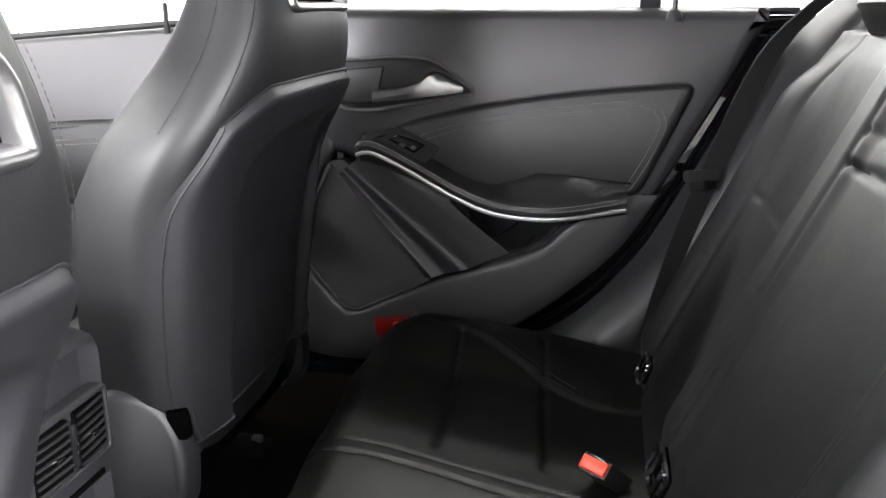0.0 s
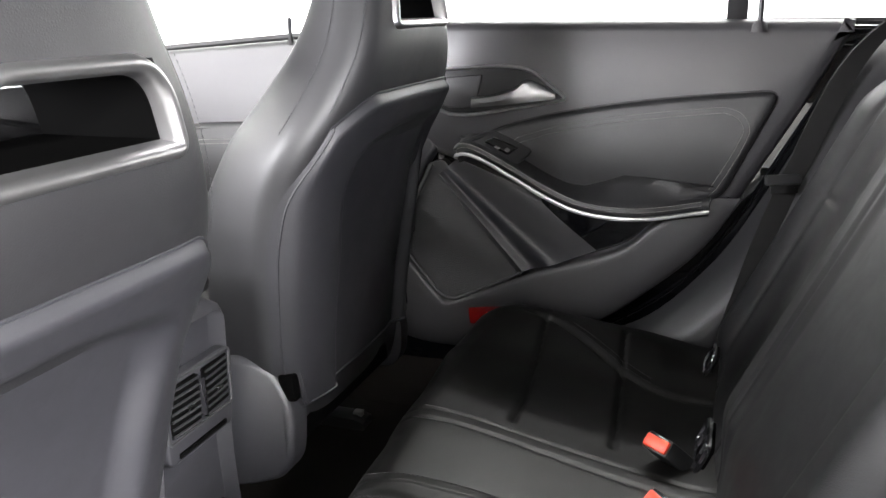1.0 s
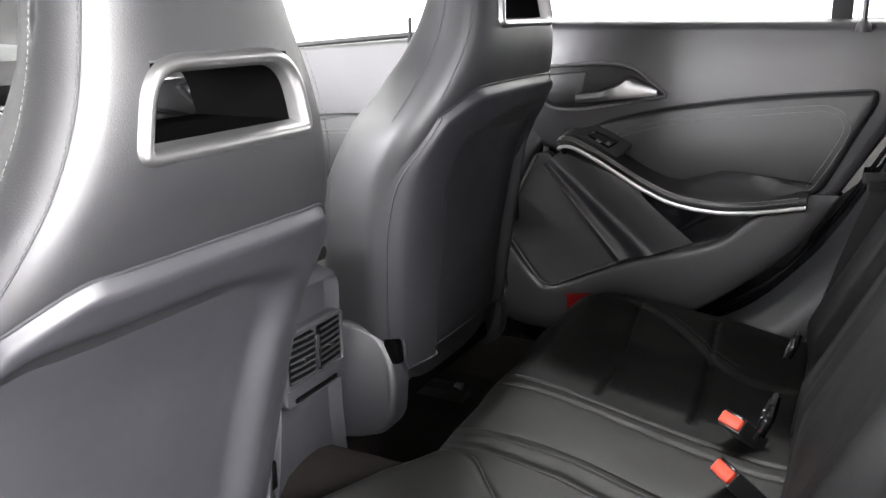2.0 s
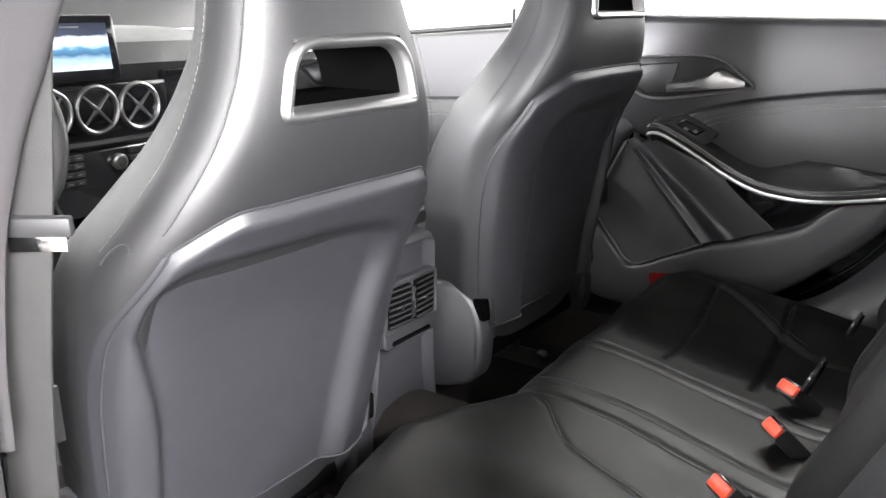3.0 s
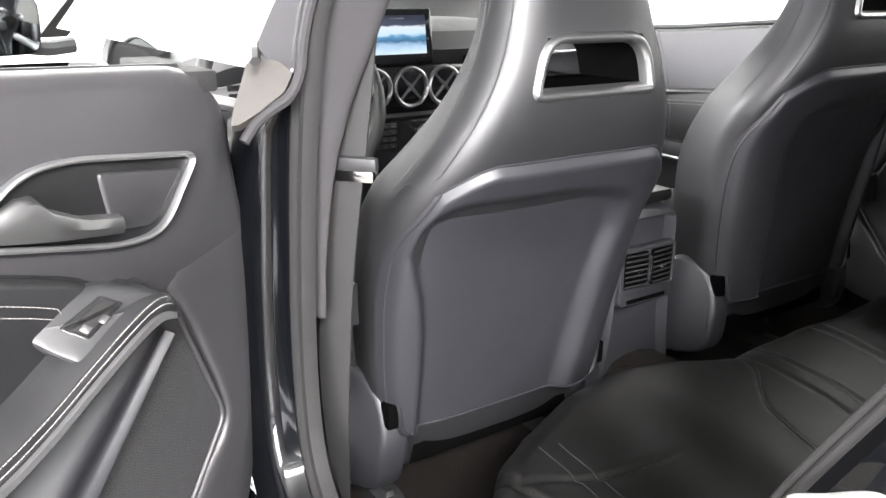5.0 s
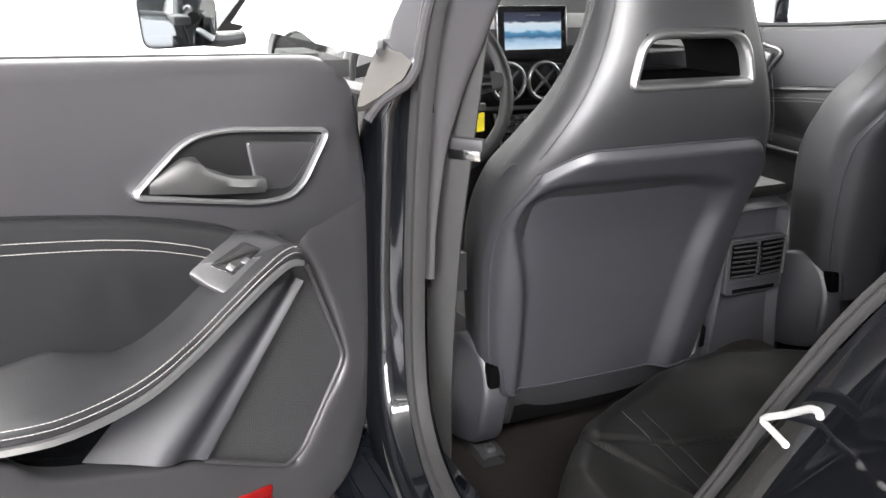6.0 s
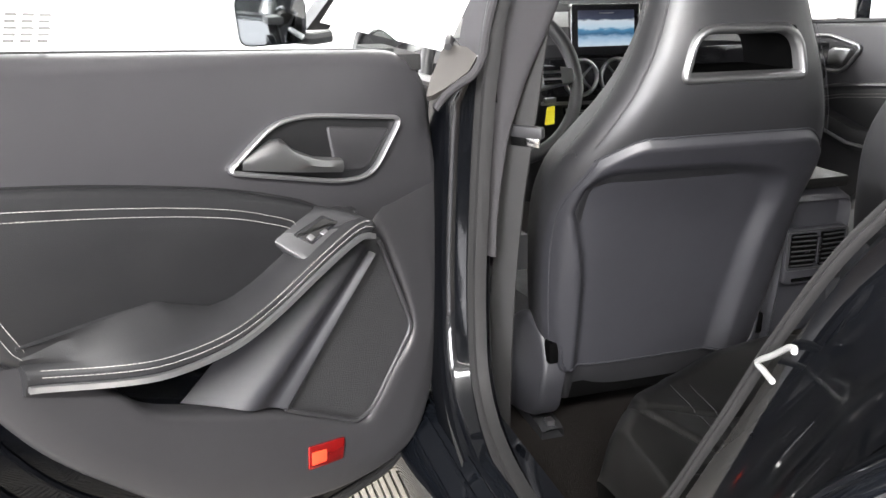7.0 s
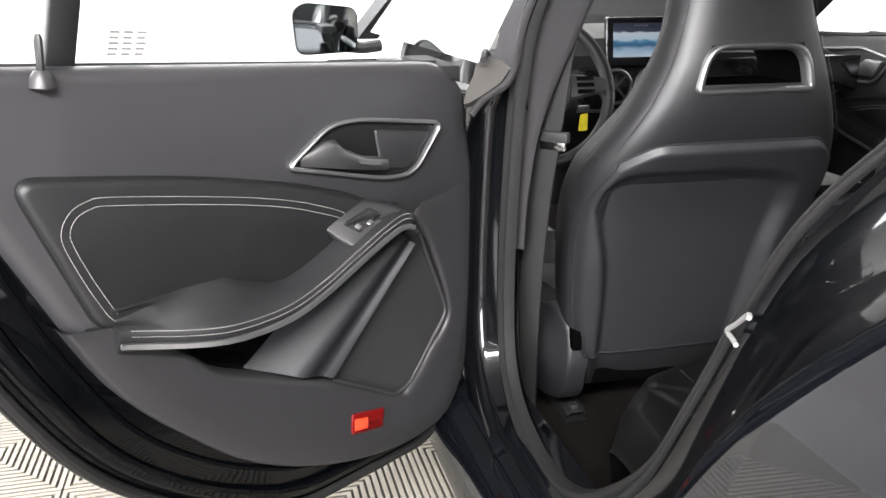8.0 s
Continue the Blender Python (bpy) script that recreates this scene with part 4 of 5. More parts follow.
def bench_top(x, y):
    """Height of the rear cushion."""
    ax = abs(x)
    z = 0.445 + 0.035 * smooth01(-0.42, -0.02, y)
    z += 0.018 * math.exp(-((ax - 0.60) / 0.075) ** 2) * smooth01(-0.45, -0.30, y)
    mid = x - 0.07
    z += 0.012 * math.exp(-(mid / 0.12) ** 4)
    z -= 0.016 * math.exp(-((ax - 0.38) / 0.12) ** 4) * smooth01(0.0, -0.10, y)
    for gx in (*table(SEAM_R, y), *table(SEAM_L, y)):
        z -= 0.0022 * math.exp(-((x - gx) / 0.0048) ** 2)
    if y < -0.06:
        z -= 0.0025 * math.exp(-((x - table(PIPING, y)[0]) / 0.004) ** 2)
    if 0.2 < x < 0.60 or -0.60 < x < -0.30:
        for gy in (-0.155, -0.297):
            z -= 0.006 * math.exp(-((y - gy - 0.08 * (ax - 0.4)) / 0.005) ** 2) * smooth01(0.2 if x > 0 else 0.30, 0.22 if x > 0 else 0.36, ax)
    seam_x = lerp(0.60, 0.44, smooth01(-0.09, -0.40, y))
    z -= 0.010 * math.exp(-((ax - seam_x) / 0.006) ** 2) * smooth01(-0.08, -0.13, y)
    return z


bench = thing("rear_bench", "black leather rear bench seat with stitched seams", "car seat")
bm = bmesh.new()
rows = []
xs = [float(v) for v in np.linspace(-0.665, 0.665, 401)]
for k in range(160):
    f = k / 159
    row = []
    for x in xs:
        ax = abs(x)
        front = table([(-0.67, -0.18), (-0.62, -0.13), (-0.55, -0.06), (-0.47, -0.005), (-0.35, 0.042), (-0.22, 0.068), (-0.12, 0.03), (-0.04, -0.018), (0.1, -0.015), (0.2, 0.0), (0.45, 0.018), (0.58, -0.002), (0.66, -0.04)], x)[0]
        if f < 0.72:
            y = lerp(-0.50, front - 0.055, f / 0.72)
            z = bench_top(x, y)
        else:
            a = (f - 0.72) / 0.28
            ztop = bench_top(x, front - 0.055)
            if a < 0.6:
                b = a / 0.6 * math.pi / 2 * 1.1
                y = front - 0.055 + 0.055 * math.sin(b)
                z = ztop - 0.055 * (1 - math.cos(b))
            else:
                b = (a - 0.6) / 0.4
                y = front + 0.0 - 0.06 * b
                z = lerp(ztop - 0.055 * 1.15, 0.245, b)
        edge = smooth01(0.665, 0.63, ax)
        z = lerp(min(z, 0.40), z, 0.2 + 0.8 * edge)
        row.append(Vector((x, y, z)))
    rows.append(row)
sheet(bm, rows)
# cushion takes the shaded leather copy, the backrest keeps the lit one
part("cushion", bm, LEATHER_SHADE, bench, "black leather bench cushion", angle=60)

for sx in (-1, 1):
    for off in (0.0, 0.012):
        bm = bmesh.new()
        if sx > 0:
            pts = spline([(0.012 + off + lerp(0.60, 0.44, smooth01(-0.09, -0.40, b)), b, 0) for b in (-0.19, -0.22, -0.26, -0.30, -0.34)], 8)
        else:
            pts = spline([(-0.456 - 3.0 * off - 0.03 * max(0.0, -b - 0.10), b, 0) for b in (-0.075, -0.11, -0.16, -0.22, -0.29)], 8)
        stitches(bm, [Vector((p.x, p.y, bench_top(p.x, p.y) + 0.0006)) for p in pts], (0, 0, 1), r=0.0007, length=0.0045, gap=0.0015)
        part("stitching", bm, THREAD_D, bench, "grey seat stitching")
for rows_of, sgn in ((SEAM_R, 1), (SEAM_L, -1)):
    for k, off in ((1, 0.007), (2, -0.007)):
        bm = bmesh.new()
        pts = spline([(r[k] + sgn * off, r[0], 0) for r in rows_of[1:-1]], 10)
        stitches(bm, [Vector((p.x, p.y, bench_top(p.x, p.y) + 0.0006)) for p in pts], (0, 0, 1), r=0.0007, length=0.0045, gap=0.0015)
        part("stitching", bm, THREAD_D, bench)
bm = bmesh.new()
sweep(bm, spline([(a + 0.004, b, bench_top(a + 0.004, b) - 0.0005) for b, a in PIPING[1:]], 6), circle(0.0014, 6), up=(0, 0, 1))
part("piping", bm, LEATHER, bench, "raised black piping")


def back_at(x, s, out=0.0):
    """A point of the rear backrest; s from 0 at the cushion to 1 at the top."""
    y0, z0, y1, z1 = -0.452, 0.425, -0.700, 0.975
    up = Vector((0, y1 - y0, z1 - z0))
    n = Vector((0, up.z, -up.y)).normalized()
    p = Vector((x, y0, z0)) + up * s
    return p + n * out


BXS = list(np.linspace(-0.645, 0.645, 331))


def back_relief(x, s):
    ax = abs(x)
    o = 0.014
    o += 0.040 * math.exp(-((ax - 0.53) / 0.055) ** 2) * smooth01(0, 0.15, s) * smooth01(1.0, 0.80, s)
    o += 0.036 * smooth01(0.245, 0.205, ax) * smooth01(0.02, 0.2, s)
    o -= 0.012 * smooth01(0.165, 0.13, ax) * smooth01(0.02, 0.2, s)
    if 0.24 < ax < 0.50:
        o -= 0.003 * math.exp(-((s - 0.58 - 0.10 * (ax - 0.36)) / 0.004) ** 2)
    for gx in (0.262, 0.485, 0.158):
        o -= 0.004 * math.exp(-((ax - gx) / 0.004) ** 2)
    if ax < 0.158:
        for gs in (0.77, 0.83):
            o -= 0.005 * math.exp(-((s - gs + 0.3 * ax * ax) / 0.006) ** 2)
    o *= 1 - 0.4 * smooth01(0.92, 1.0, s)
    return o - 0.05 * smooth01(0.60, 0.645, ax)


bm = bmesh.new()
rows = []
for k in range(111):
    s = k / 110
    rows.append([back_at(x, s * 1.0, back_relief(x, s)) for x in BXS])
rows.append([back_at(x, 1.03, -0.02) for x in BXS])
rows.append([back_at(x, 1.0, -0.12) for x in BXS])
sheet(bm, rows)
part("backrest", bm, LEATHER, bench, "black leather bench backrest", angle=60)
for hx in (-0.37, 0.0, 0.37):
    bm = bmesh.new()
    rows = []
    for k in range(13):
        s = lerp(1.0, 1.24, k / 12)
        hw = table([(0, 0.10), (0.15, 0.125), (0.7, 0.12), (0.92, 0.10), (1, 0.07)], k / 12)[0]
        th = table([(0, 0.02), (0.15, 0.05), (0.8, 0.05), (1, 0.015)], k / 12)[0]
        rows.append([back_at(hx + hw * math.copysign(abs(math.cos(a)) ** 0.5, math.cos(a)), s, 0.0 + th * math.copysign(abs(math.sin(a)) ** 0.6, math.sin(a))) for a in np.linspace(0, 2 * math.pi, 20, endpoint=False)])
    vs = sheet(bm, rows, True)
    bm.faces.new(vs[0])
    bm.faces.new(vs[-1])
    part("headrest", bm, LEATHER_SHADE, bench, "black leather headrest")

# child seat anchor guides in the gap above the cushion
for gx, gz in ((0.308, 0.558), (0.010, 0.589)):
    for sx in (-1, 1):
        line = rounded([(-0.026, -0.014), (0.026, -0.014), (0.026, 0.014), (-0.026, 0.014)], 0.008, 4)
        bm = bmesh.new()
        sweep(bm, [Vector((sx * gx + p[0], -0.428 - 0.4 * p[1], gz + p[1])) for p in line], circle(0.0032, 6), up=(0, 1, 0), closed=True)
        guide = part("anchor_guide", bm, GLOSSB, bench, "glossy black child seat anchor guide")
        # plate coloured near black for the shade inside the guide
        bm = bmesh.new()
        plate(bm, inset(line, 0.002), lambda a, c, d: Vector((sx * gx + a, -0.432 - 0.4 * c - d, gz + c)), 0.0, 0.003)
        part("guide_well", bm, SHADE_BLACK, guide)


def buckle(x, y, z, turn, tilt=25):
    b = thing("belt_buckle", "black seat belt buckle with bright red button", "belt buckle", "rear belt buckles", at=(x, y, z))
    b.rotation_euler = (radians(-tilt), 0, radians(turn))
    boxed("housing", BLACK, b, -0.021, 0.021, -0.012, 0.012, -0.06, 0.0, 0.004)
    bm = bmesh.new()
    plate(bm, rounded([(-0.0185, -0.008), (0.0185, -0.008), (0.0185, 0.009), (-0.0185, 0.009)], 0.003, 3), lambda a, c, d: Vector((a, c, d)), -0.002, 0.004, 0.002)
    part("release_button", bm, RED, b, "bright red release button")
    boxed("slot", GLOSSB, b, -0.015, 0.015, -0.0115, -0.0085, -0.001, 0.003, 0.0008)
    boxed("strap", BELT, b, -0.014, 0.014, -0.004, 0.004, -0.10, -0.058, 0.002)
    return b


buckle(0.172, -0.372, 0.490, 52, 48)
buckle(0.030, -0.385, 0.492, 40, 46)
buckle(-0.148, -0.370, 0.490, 48, 48)


# ---------------------------------------------------------------- belts
def ribbon(bm, path, across, width, thick=0.0016):
    across = Vector(across).normalized()
    pts = spline(path, 6)
    rows = []
    for i, p in enumerate(pts):
        d = (pts[min(i + 1, len(pts) - 1)] - pts[max(i - 1, 0)]).normalized()
        n = d.cross(across).normalized() * thick
        a = across * width / 2
        rows.append([p - a - n, p + a - n, p + a + n, p - a + n])
    vs = sheet(bm, rows, True)
    bm.faces.new(vs[0])
    bm.faces.new(vs[-1])


def seat_belt(path, across, tongue, turn, label, group):
    b = thing("seat_belt", label, "seat belt", group)
    bm = bmesh.new()
    ribbon(bm, path, across, 0.046)
    part("webbing", bm, BELT, b, "black woven webbing")
    m = Matrix.Translation(tongue) @ Euler([radians(a) for a in turn]).to_matrix().to_4x4()
    bm = bmesh.new()
    box(bm, -0.031, 0.031, -0.006, 0.006, 0.0, 0.018, 0.004)
    bmesh.ops.transform(bm, matrix=m, verts=bm.verts)
    t = part("tongue_grip", bm, BLACK, b, "dark plastic belt tongue grip")
    bm = bmesh.new()
    box(bm, -0.024, 0.024, -0.0018, 0.0018, -0.014, 0.002, 0.001)
    bmesh.ops.transform(bm, matrix=m, verts=bm.verts)
    part("tongue_plate", bm, CHROME, t, "bright steel belt tongue")
    return b


seat_belt([(-0.60, 0.09, 1.22), (-0.645, 0.095, 1.05), (-0.672, 0.092, 0.87), (-0.685, 0.11, 0.70), (-0.69, 0.125, 0.50), (-0.685, 0.14, 0.33)], (0.55, -0.84, 0), (-0.672, 0.083, 0.838),
          (6, 0, -52), "black seat belt hanging by the pillar, tongue raised", "seat belts")
seat_belt([(0.60, -0.76, 1.10), (0.645, -0.62, 0.97), (0.652, -0.545, 0.79), (0.655, -0.50, 0.65), (0.645, -0.455, 0.47), (0.62, -0.43, 0.41)], (0.35, -0.9, 0.25), (0.640, -0.520, 0.745),
          (-15, 0, -65), "black rear seat belt beside bench backrest", "seat belts")

# ---------------------------------------------------------------- centre console
console = thing("centre_console", "dark grey console with rear air vents", "console")
CX = -0.027
bm = bmesh.new()
rows = []
for y, hw, zt, zb in [(0.190, 0.055, 0.672, 0.30), (0.176, 0.072, 0.664, 0.29), (0.186, 0.080, 0.67, 0.27), (0.24, 0.085, 0.682, 0.25), (0.45, 0.088, 0.68, 0.24), (0.55, 0.09, 0.60, 0.24), (0.95, 0.10, 0.56, 0.24)]:
    sec = rounded([(-hw - 0.03, zb), (hw + 0.03, zb), (hw, zb + 0.16), (hw, zt), (-hw, zt), (-hw, zb + 0.16)], [0.01, 0.01, 0.08, 0.022, 0.022, 0.08], 4)
    rows.append([Vector((CX + q[0], y + 0.10 * (0.60 - min(q[1], 0.60)) * 0.35, q[1])) for q in sec])
vs = sheet(bm, rows, True)
bm.faces.new(vs[0])
bm.faces.new(vs[-1])
part("console_body", bm, SHELL, console, "smooth dark grey console body")
boxed("console_lid", LEATHER_SHADE, console, CX - 0.085, CX + 0.085, 0.20, 0.50, 0.678, 0.702, 0.010, "black leather armrest lid")
bm = bmesh.new()
face = rounded([(-0.068, 0.502), (0.068, 0.502), (0.070, 0.612), (-0.070, 0.612)], 0.012, 4)
plate(bm, face, lambda x, z, d: Vector((CX + x, 0.172 - d + 0.005 * (x / 0.07) ** 2, z)), -0.01, 0.004, 0.003)
vent_face = part("vent_panel", bm, SHELL, console, "grey vent panel")
for sx in (-1, 1):
    # flat near-black plates; the shade of the vent openings is coloured in
    bm = bmesh.new()
    line = rounded([(sx * 0.006, 0.537), (sx * 0.060, 0.537), (sx * 0.061, 0.603), (sx * 0.006, 0.603)], 0.003, 3)
    plate(bm, line, lambda x, z, d: Vector((CX + x, 0.172 - d + 0.005 * (x / 0.07) ** 2, z)), -0.002, 0.0046)
    part("vent_opening", bm, SHADE_BLACK, vent_face)
    for k in range(7):
        z = 0.541 + 0.0096 * k
        bm = bmesh.new()
        sheet(bm, [[Vector((CX + x, 0.1672 + 0.005 * (x / 0.07) ** 2 + dy, z + dz)) for dy, dz in ((-0.0024, -0.0011), (-0.0028, 0.0), (-0.0024, 0.0011), (0.001, 0.0008), (0.001, -0.0008))] for x in (sx * 0.0075, sx * 0.025, sx * 0.042, sx * 0.0595)], True)
        part("slat", bm, BLACK, vent_face)
    boxed("vane_tab", CHROME, vent_face, CX + sx * 0.030 - 0.005, CX + sx * 0.030 + 0.005, 0.160, 0.168, 0.5665, 0.5705, 0.001)
bm = bmesh.new()
sweep(bm, [Vector((CX, 0.168, z)) for z in (0.545, 0.57, 0.595)], circle(0.0055, 10), up=(0, 1, 0))
wheel_ob = part("thumb_wheel", bm, GLOSSB, vent_face, "glossy vent thumb wheel")
for k in range(3):
    boxed("wheel_mark", CHROME, vent_face, CX - 0.002, CX + 0.002, 0.1615, 0.1635, 0.560 + 0.007 * k, 0.564 + 0.007 * k, 0.0004)
bm = bmesh.new()
rim = rounded([(-0.0665, 0.532), (0.0665, 0.532), (0.0675, 0.608), (-0.0675, 0.608)], 0.006, 4)
sweep(bm, [Vector((CX + p[0], 0.1670 + 0.005 * (p[0] / 0.07) ** 2, p[1])) for p in rim], circle(0.0022, 6), up=(0, 1, 0), closed=True)
part("vent_rim", bm, BLACK, vent_face, "slim vent surround")
# slot drawn as a bar with a hollow's shade in its colour
boxed("tray_slot", SHADE_BLACK, console, CX - 0.050, CX + 0.050, 0.1695, 0.180, 0.507, 0.514, 0.002)

# ---------------------------------------------------------------- dashboard
dash = thing("dashboard", "black dashboard with round silver air vents", "dashboard")
DX = -0.035
bm = bmesh.new()
prof = [(1.55, 0.965), (1.30, 0.975), (1.12, 0.968), (1.05, 0.945), (1.03, 0.90), (1.045, 0.86), (1.02, 0.80), (1.02, 0.76), (1.03, 0.66), (1.06, 0.56), (1.10, 0.45), (1.55, 0.45)]
sheet(bm, [[Vector((x, p[0] + 0.10 * (abs(x) / 0.72) ** 2, p[1] - ((0.075 if x > 0 else 0.16) * (abs(x) / 0.72) ** 4 + 0.10 * smooth01(-0.25, -0.5, x) * smooth01(1.15, 1.35, p[0]) if p[1] > 0.7 else 0))) for p in prof] for x in np.linspace(-0.74, 0.74, 17)], True)
part("dash_body", bm, BLACK, dash, "soft dark dashboard body")
# hooded end of the dashboard beside the driver window
arch = spline([(-0.700, 0.88), (-0.688, 0.93), (-0.658, 0.966), (-0.625, 0.968), (-0.585, 0.945), (-0.535, 0.89)], 5)
bm = bmesh.new()
sheet(bm, [[Vector((p.x, 1.18 + q, p.z)) for p in [Vector((a.x, 0, a.y + h)) for a in [Vector((v[0], v[1])) for v in arch]]] for q, h in ((0.0, -0.012), (0.0, 0.0), (0.05, 0.0), (0.05, -0.012))], False)
hood = part("end_hood", bm, BLACK, dash, "black arched dash end hood")
bm = bmesh.new()
plate(bm, [(p[0], p[1] - 0.006) for p in arch], lambda x, z, d: Vector((x, 1.215 - d, z)), 0.0, 0.012)
part("hood_face", bm, PILLAR, hood)
boxed("trim_panel", GLOSSB, dash, 0.17, 0.70, 1.015, 1.04, 0.775, 0.885, 0.01, "glossy dark trim panel")
boxed("vent_bank", GLOSSB, dash, DX - 0.19, DX + 0.19, 0.985, 1.04, 0.765, 0.868, 0.012, "gloss black vent bank")


def round_vent(x, y, z):
    v = bmesh.new()
    ring = [Vector((x + 0.047 * math.cos(a), y, z + 0.047 * math.sin(a))) for a in np.linspace(0, 2 * math.pi, 32, endpoint=False)]
    sweep(v, ring, circle(0.0055, 8, 0.009), up=(0, 1, 0), closed=True)
    ring_ob = part("round_vent", v, SATIN, dash, "round silver air vent")
    v = bmesh.new()
    plate(v, [(0.044 * math.cos(a), 0.044 * math.sin(a)) for a in np.linspace(0, 2 * math.pi, 24, endpoint=False)], lambda a, c, d: Vector((x + a, y + 0.008 - d, z + c)), 0, 0.004)
    part("vent_well", v, BLACK, ring_ob)
    for k in range(4):
        a = math.pi / 4 + k * math.pi / 2
        v = bmesh.new()
        sweep(v, [Vector((x + r * math.cos(a), y - 0.002, z + r * math.sin(a))) for r in (0.0, 0.02, 0.043)], circle(0.004, 6), up=(0, 1, 0), scale=[1.5, 0.9, 0.8])
        part("spoke", v, SATIN, ring_ob)


for vx in (-0.130, -0.024, 0.078):
    round_vent(vx, 0.985, 0.815)
bm = bmesh.new()
sweep(bm, [Vector((x, 0.985 + 0.02 * ((x - DX) / 0.2) ** 2, 0.748)) for x in np.linspace(DX - 0.2, DX + 0.2, 12)], [(-0.004, -0.004), (0.006, -0.004), (0.006, 0.004), (-0.004, 0.004)], up=(0, 0, 1))
part("silver_strip", bm, SATIN, dash, "silver dash strip")
bm = bmesh.new()
line = rounded([(-0.13, 0.735), (0.13, 0.735), (0.10, 0.60), (-0.10, 0.60)], [0.01, 0.01, 0.03, 0.03], 4)
plate(bm, line, lambda x, z, d: Vector((DX + x, 1.0 - d + (0.735 - z) * -0.15, z)), -0.02, 0.012, 0.006)
radio = part("radio_panel", bm, GLOSSB, dash, "black radio and climate panel")
for sx in (-1, 1):
    bm = bmesh.new()
    sweep(bm, [Vector((DX + sx * x, 0.985 - (0.735 - z) * 0.15, z)) for x, z in ((0.133, 0.735), (0.118, 0.66), (0.10, 0.60), (0.085, 0.585))], circle(0.005, 6), up=(0, 1, 0))
    part("silver_side", bm, SATIN, radio)
bm = bmesh.new()
sweep(bm, [Vector((0.012, y, 0.703)) for y in (0.995, 0.972, 0.968)], circle(0.017, 20), up=(0, 0, 1), scale=[1.0, 1.0, 0.8])
part("volume_knob", bm, SATIN, radio, "silver volume knob")
bm = bmesh.new()
sweep(bm, [Vector((0.012, y, 0.703)) for y in (0.975, 0.966)], circle(0.010, 16), up=(0, 0, 1))
part("knob_cap", bm, BLACK, radio)
for r in range(4):
    for c in range(3):
        boxed("key", BLACK, radio, DX - 0.105 + 0.024 * c, DX - 0.084 + 0.024 * c, 0.975, 0.99, 0.718 - 0.017 * r, 0.729 - 0.017 * r, 0.001)
        boxed("key_mark", SATIN, radio, DX - 0.100 + 0.024 * c, DX - 0.090 + 0.024 * c, 0.9745, 0.976, 0.7225 - 0.017 * r, 0.724 - 0.017 * r, 0.0002)
    boxed("key", BLACK, radio, DX + 0.075, DX + 0.105, 0.975, 0.99, 0.718 - 0.017 * r, 0.729 - 0.017 * r, 0.001)

# display on the dash
display = thing("display_screen", "lit centre display in black bezel on dashboard", "display")
bm = bmesh.new()
SX0, SX1, SZ0, SZ1 = -0.160, 0.046, 0.872, 1.004
plate(bm, rounded([(SX0, SZ0), (SX1, SZ0), (SX1, SZ1), (SX0, SZ1)], 0.008, 4), lambda x, z, d: Vector((x, 0.985 - d + (z - 0.87) * 0.12, z)), -0.016, 0.0, 0.003)
bez = part("bezel", bm, GLOSSB, display, "black display bezel")


def screen_mat():
    m = bpy.data.materials.new("lit_screen")
    m.use_nodes = True
    b = m.node_tree.nodes["Principled BSDF"]
    b.inputs["Base Color"].default_value = (0.02, 0.02, 0.03, 1)
    b.inputs["Roughness"].default_value = 0.15
    nt = m.node_tree
    co = nt.nodes.new("ShaderNodeTexCoord")
    sep = nt.nodes.new("ShaderNodeSeparateXYZ")
    nt.links.new(co.outputs["Generated"], sep.inputs[0])
    ramp = nt.nodes.new("ShaderNodeValToRGB")
    els = [(0.0, (0.55, 0.66, 0.75)), (0.22, (0.30, 0.45, 0.60)), (0.34, (0.02, 0.10, 0.20)), (0.46, (0.06, 0.22, 0.38)), (0.52, (0.45, 0.58, 0.68)), (0.70, (0.55, 0.62, 0.68)), (0.76, (0.02, 0.03, 0.05)), (1.0, (0.01, 0.012, 0.02))]
    cr = ramp.color_ramp
    while len(cr.elements) < len(els):
        cr.elements.new(0.5)
    for e, (pos, col) in zip(cr.elements, els):
        e.position, e.color = pos, (*col, 1)
    add = nt.nodes.new("ShaderNodeMath")
    add.operation = "MULTIPLY_ADD"
    nz = nt.nodes.new("ShaderNodeTexNoise")
    nz.inputs["Scale"].default_value = 7
    nt.links.new(co.outputs["Generated"], nz.inputs[0])
    nt.links.new(nz.outputs[0], add.inputs[0])
    add.inputs[1].default_value = 0.16
    sub = nt.nodes.new("ShaderNodeMath")
    sub.operation = "ADD"
    sub.inputs[1].default_value = -0.08
    nt.links.new(sep.outputs[2], add.inputs[2])
    nt.links.new(add.outputs[0], sub.inputs[0])
    nt.links.new(sub.outputs[0], ramp.inputs[0])
    nt.links.new(ramp.outputs[0], b.inputs["Emission Color"])
    b.inputs["Emission Strength"].default_value = 1.1
    return m


bm = bmesh.new()
plate(bm, [(SX0 + 0.020, SZ0 + 0.024), (SX1 - 0.020, SZ0 + 0.024), (SX1 - 0.020, SZ1 - 0.016), (SX0 + 0.020, SZ1 - 0.016)], lambda x, z, d: Vector((x, 0.985 - d + (z - 0.87) * 0.12, z)), -0.002, 0.0008)
part("screen", bm, screen_mat(), bez, "lit display with blue and white picture", False)
boxed("status_bar", SATIN, bez, -0.078, -0.036, 0.9965, 0.9990, 0.979, 0.982, 0.0002)

# steering wheel with key
wheel = thing("steering_wheel", "black leather steering wheel with silver switch spokes", "steering wheel", at=(-0.466, 0.70, 0.850))
wheel.rotation_euler = (radians(-22), 0, 0)
bm = bmesh.new()
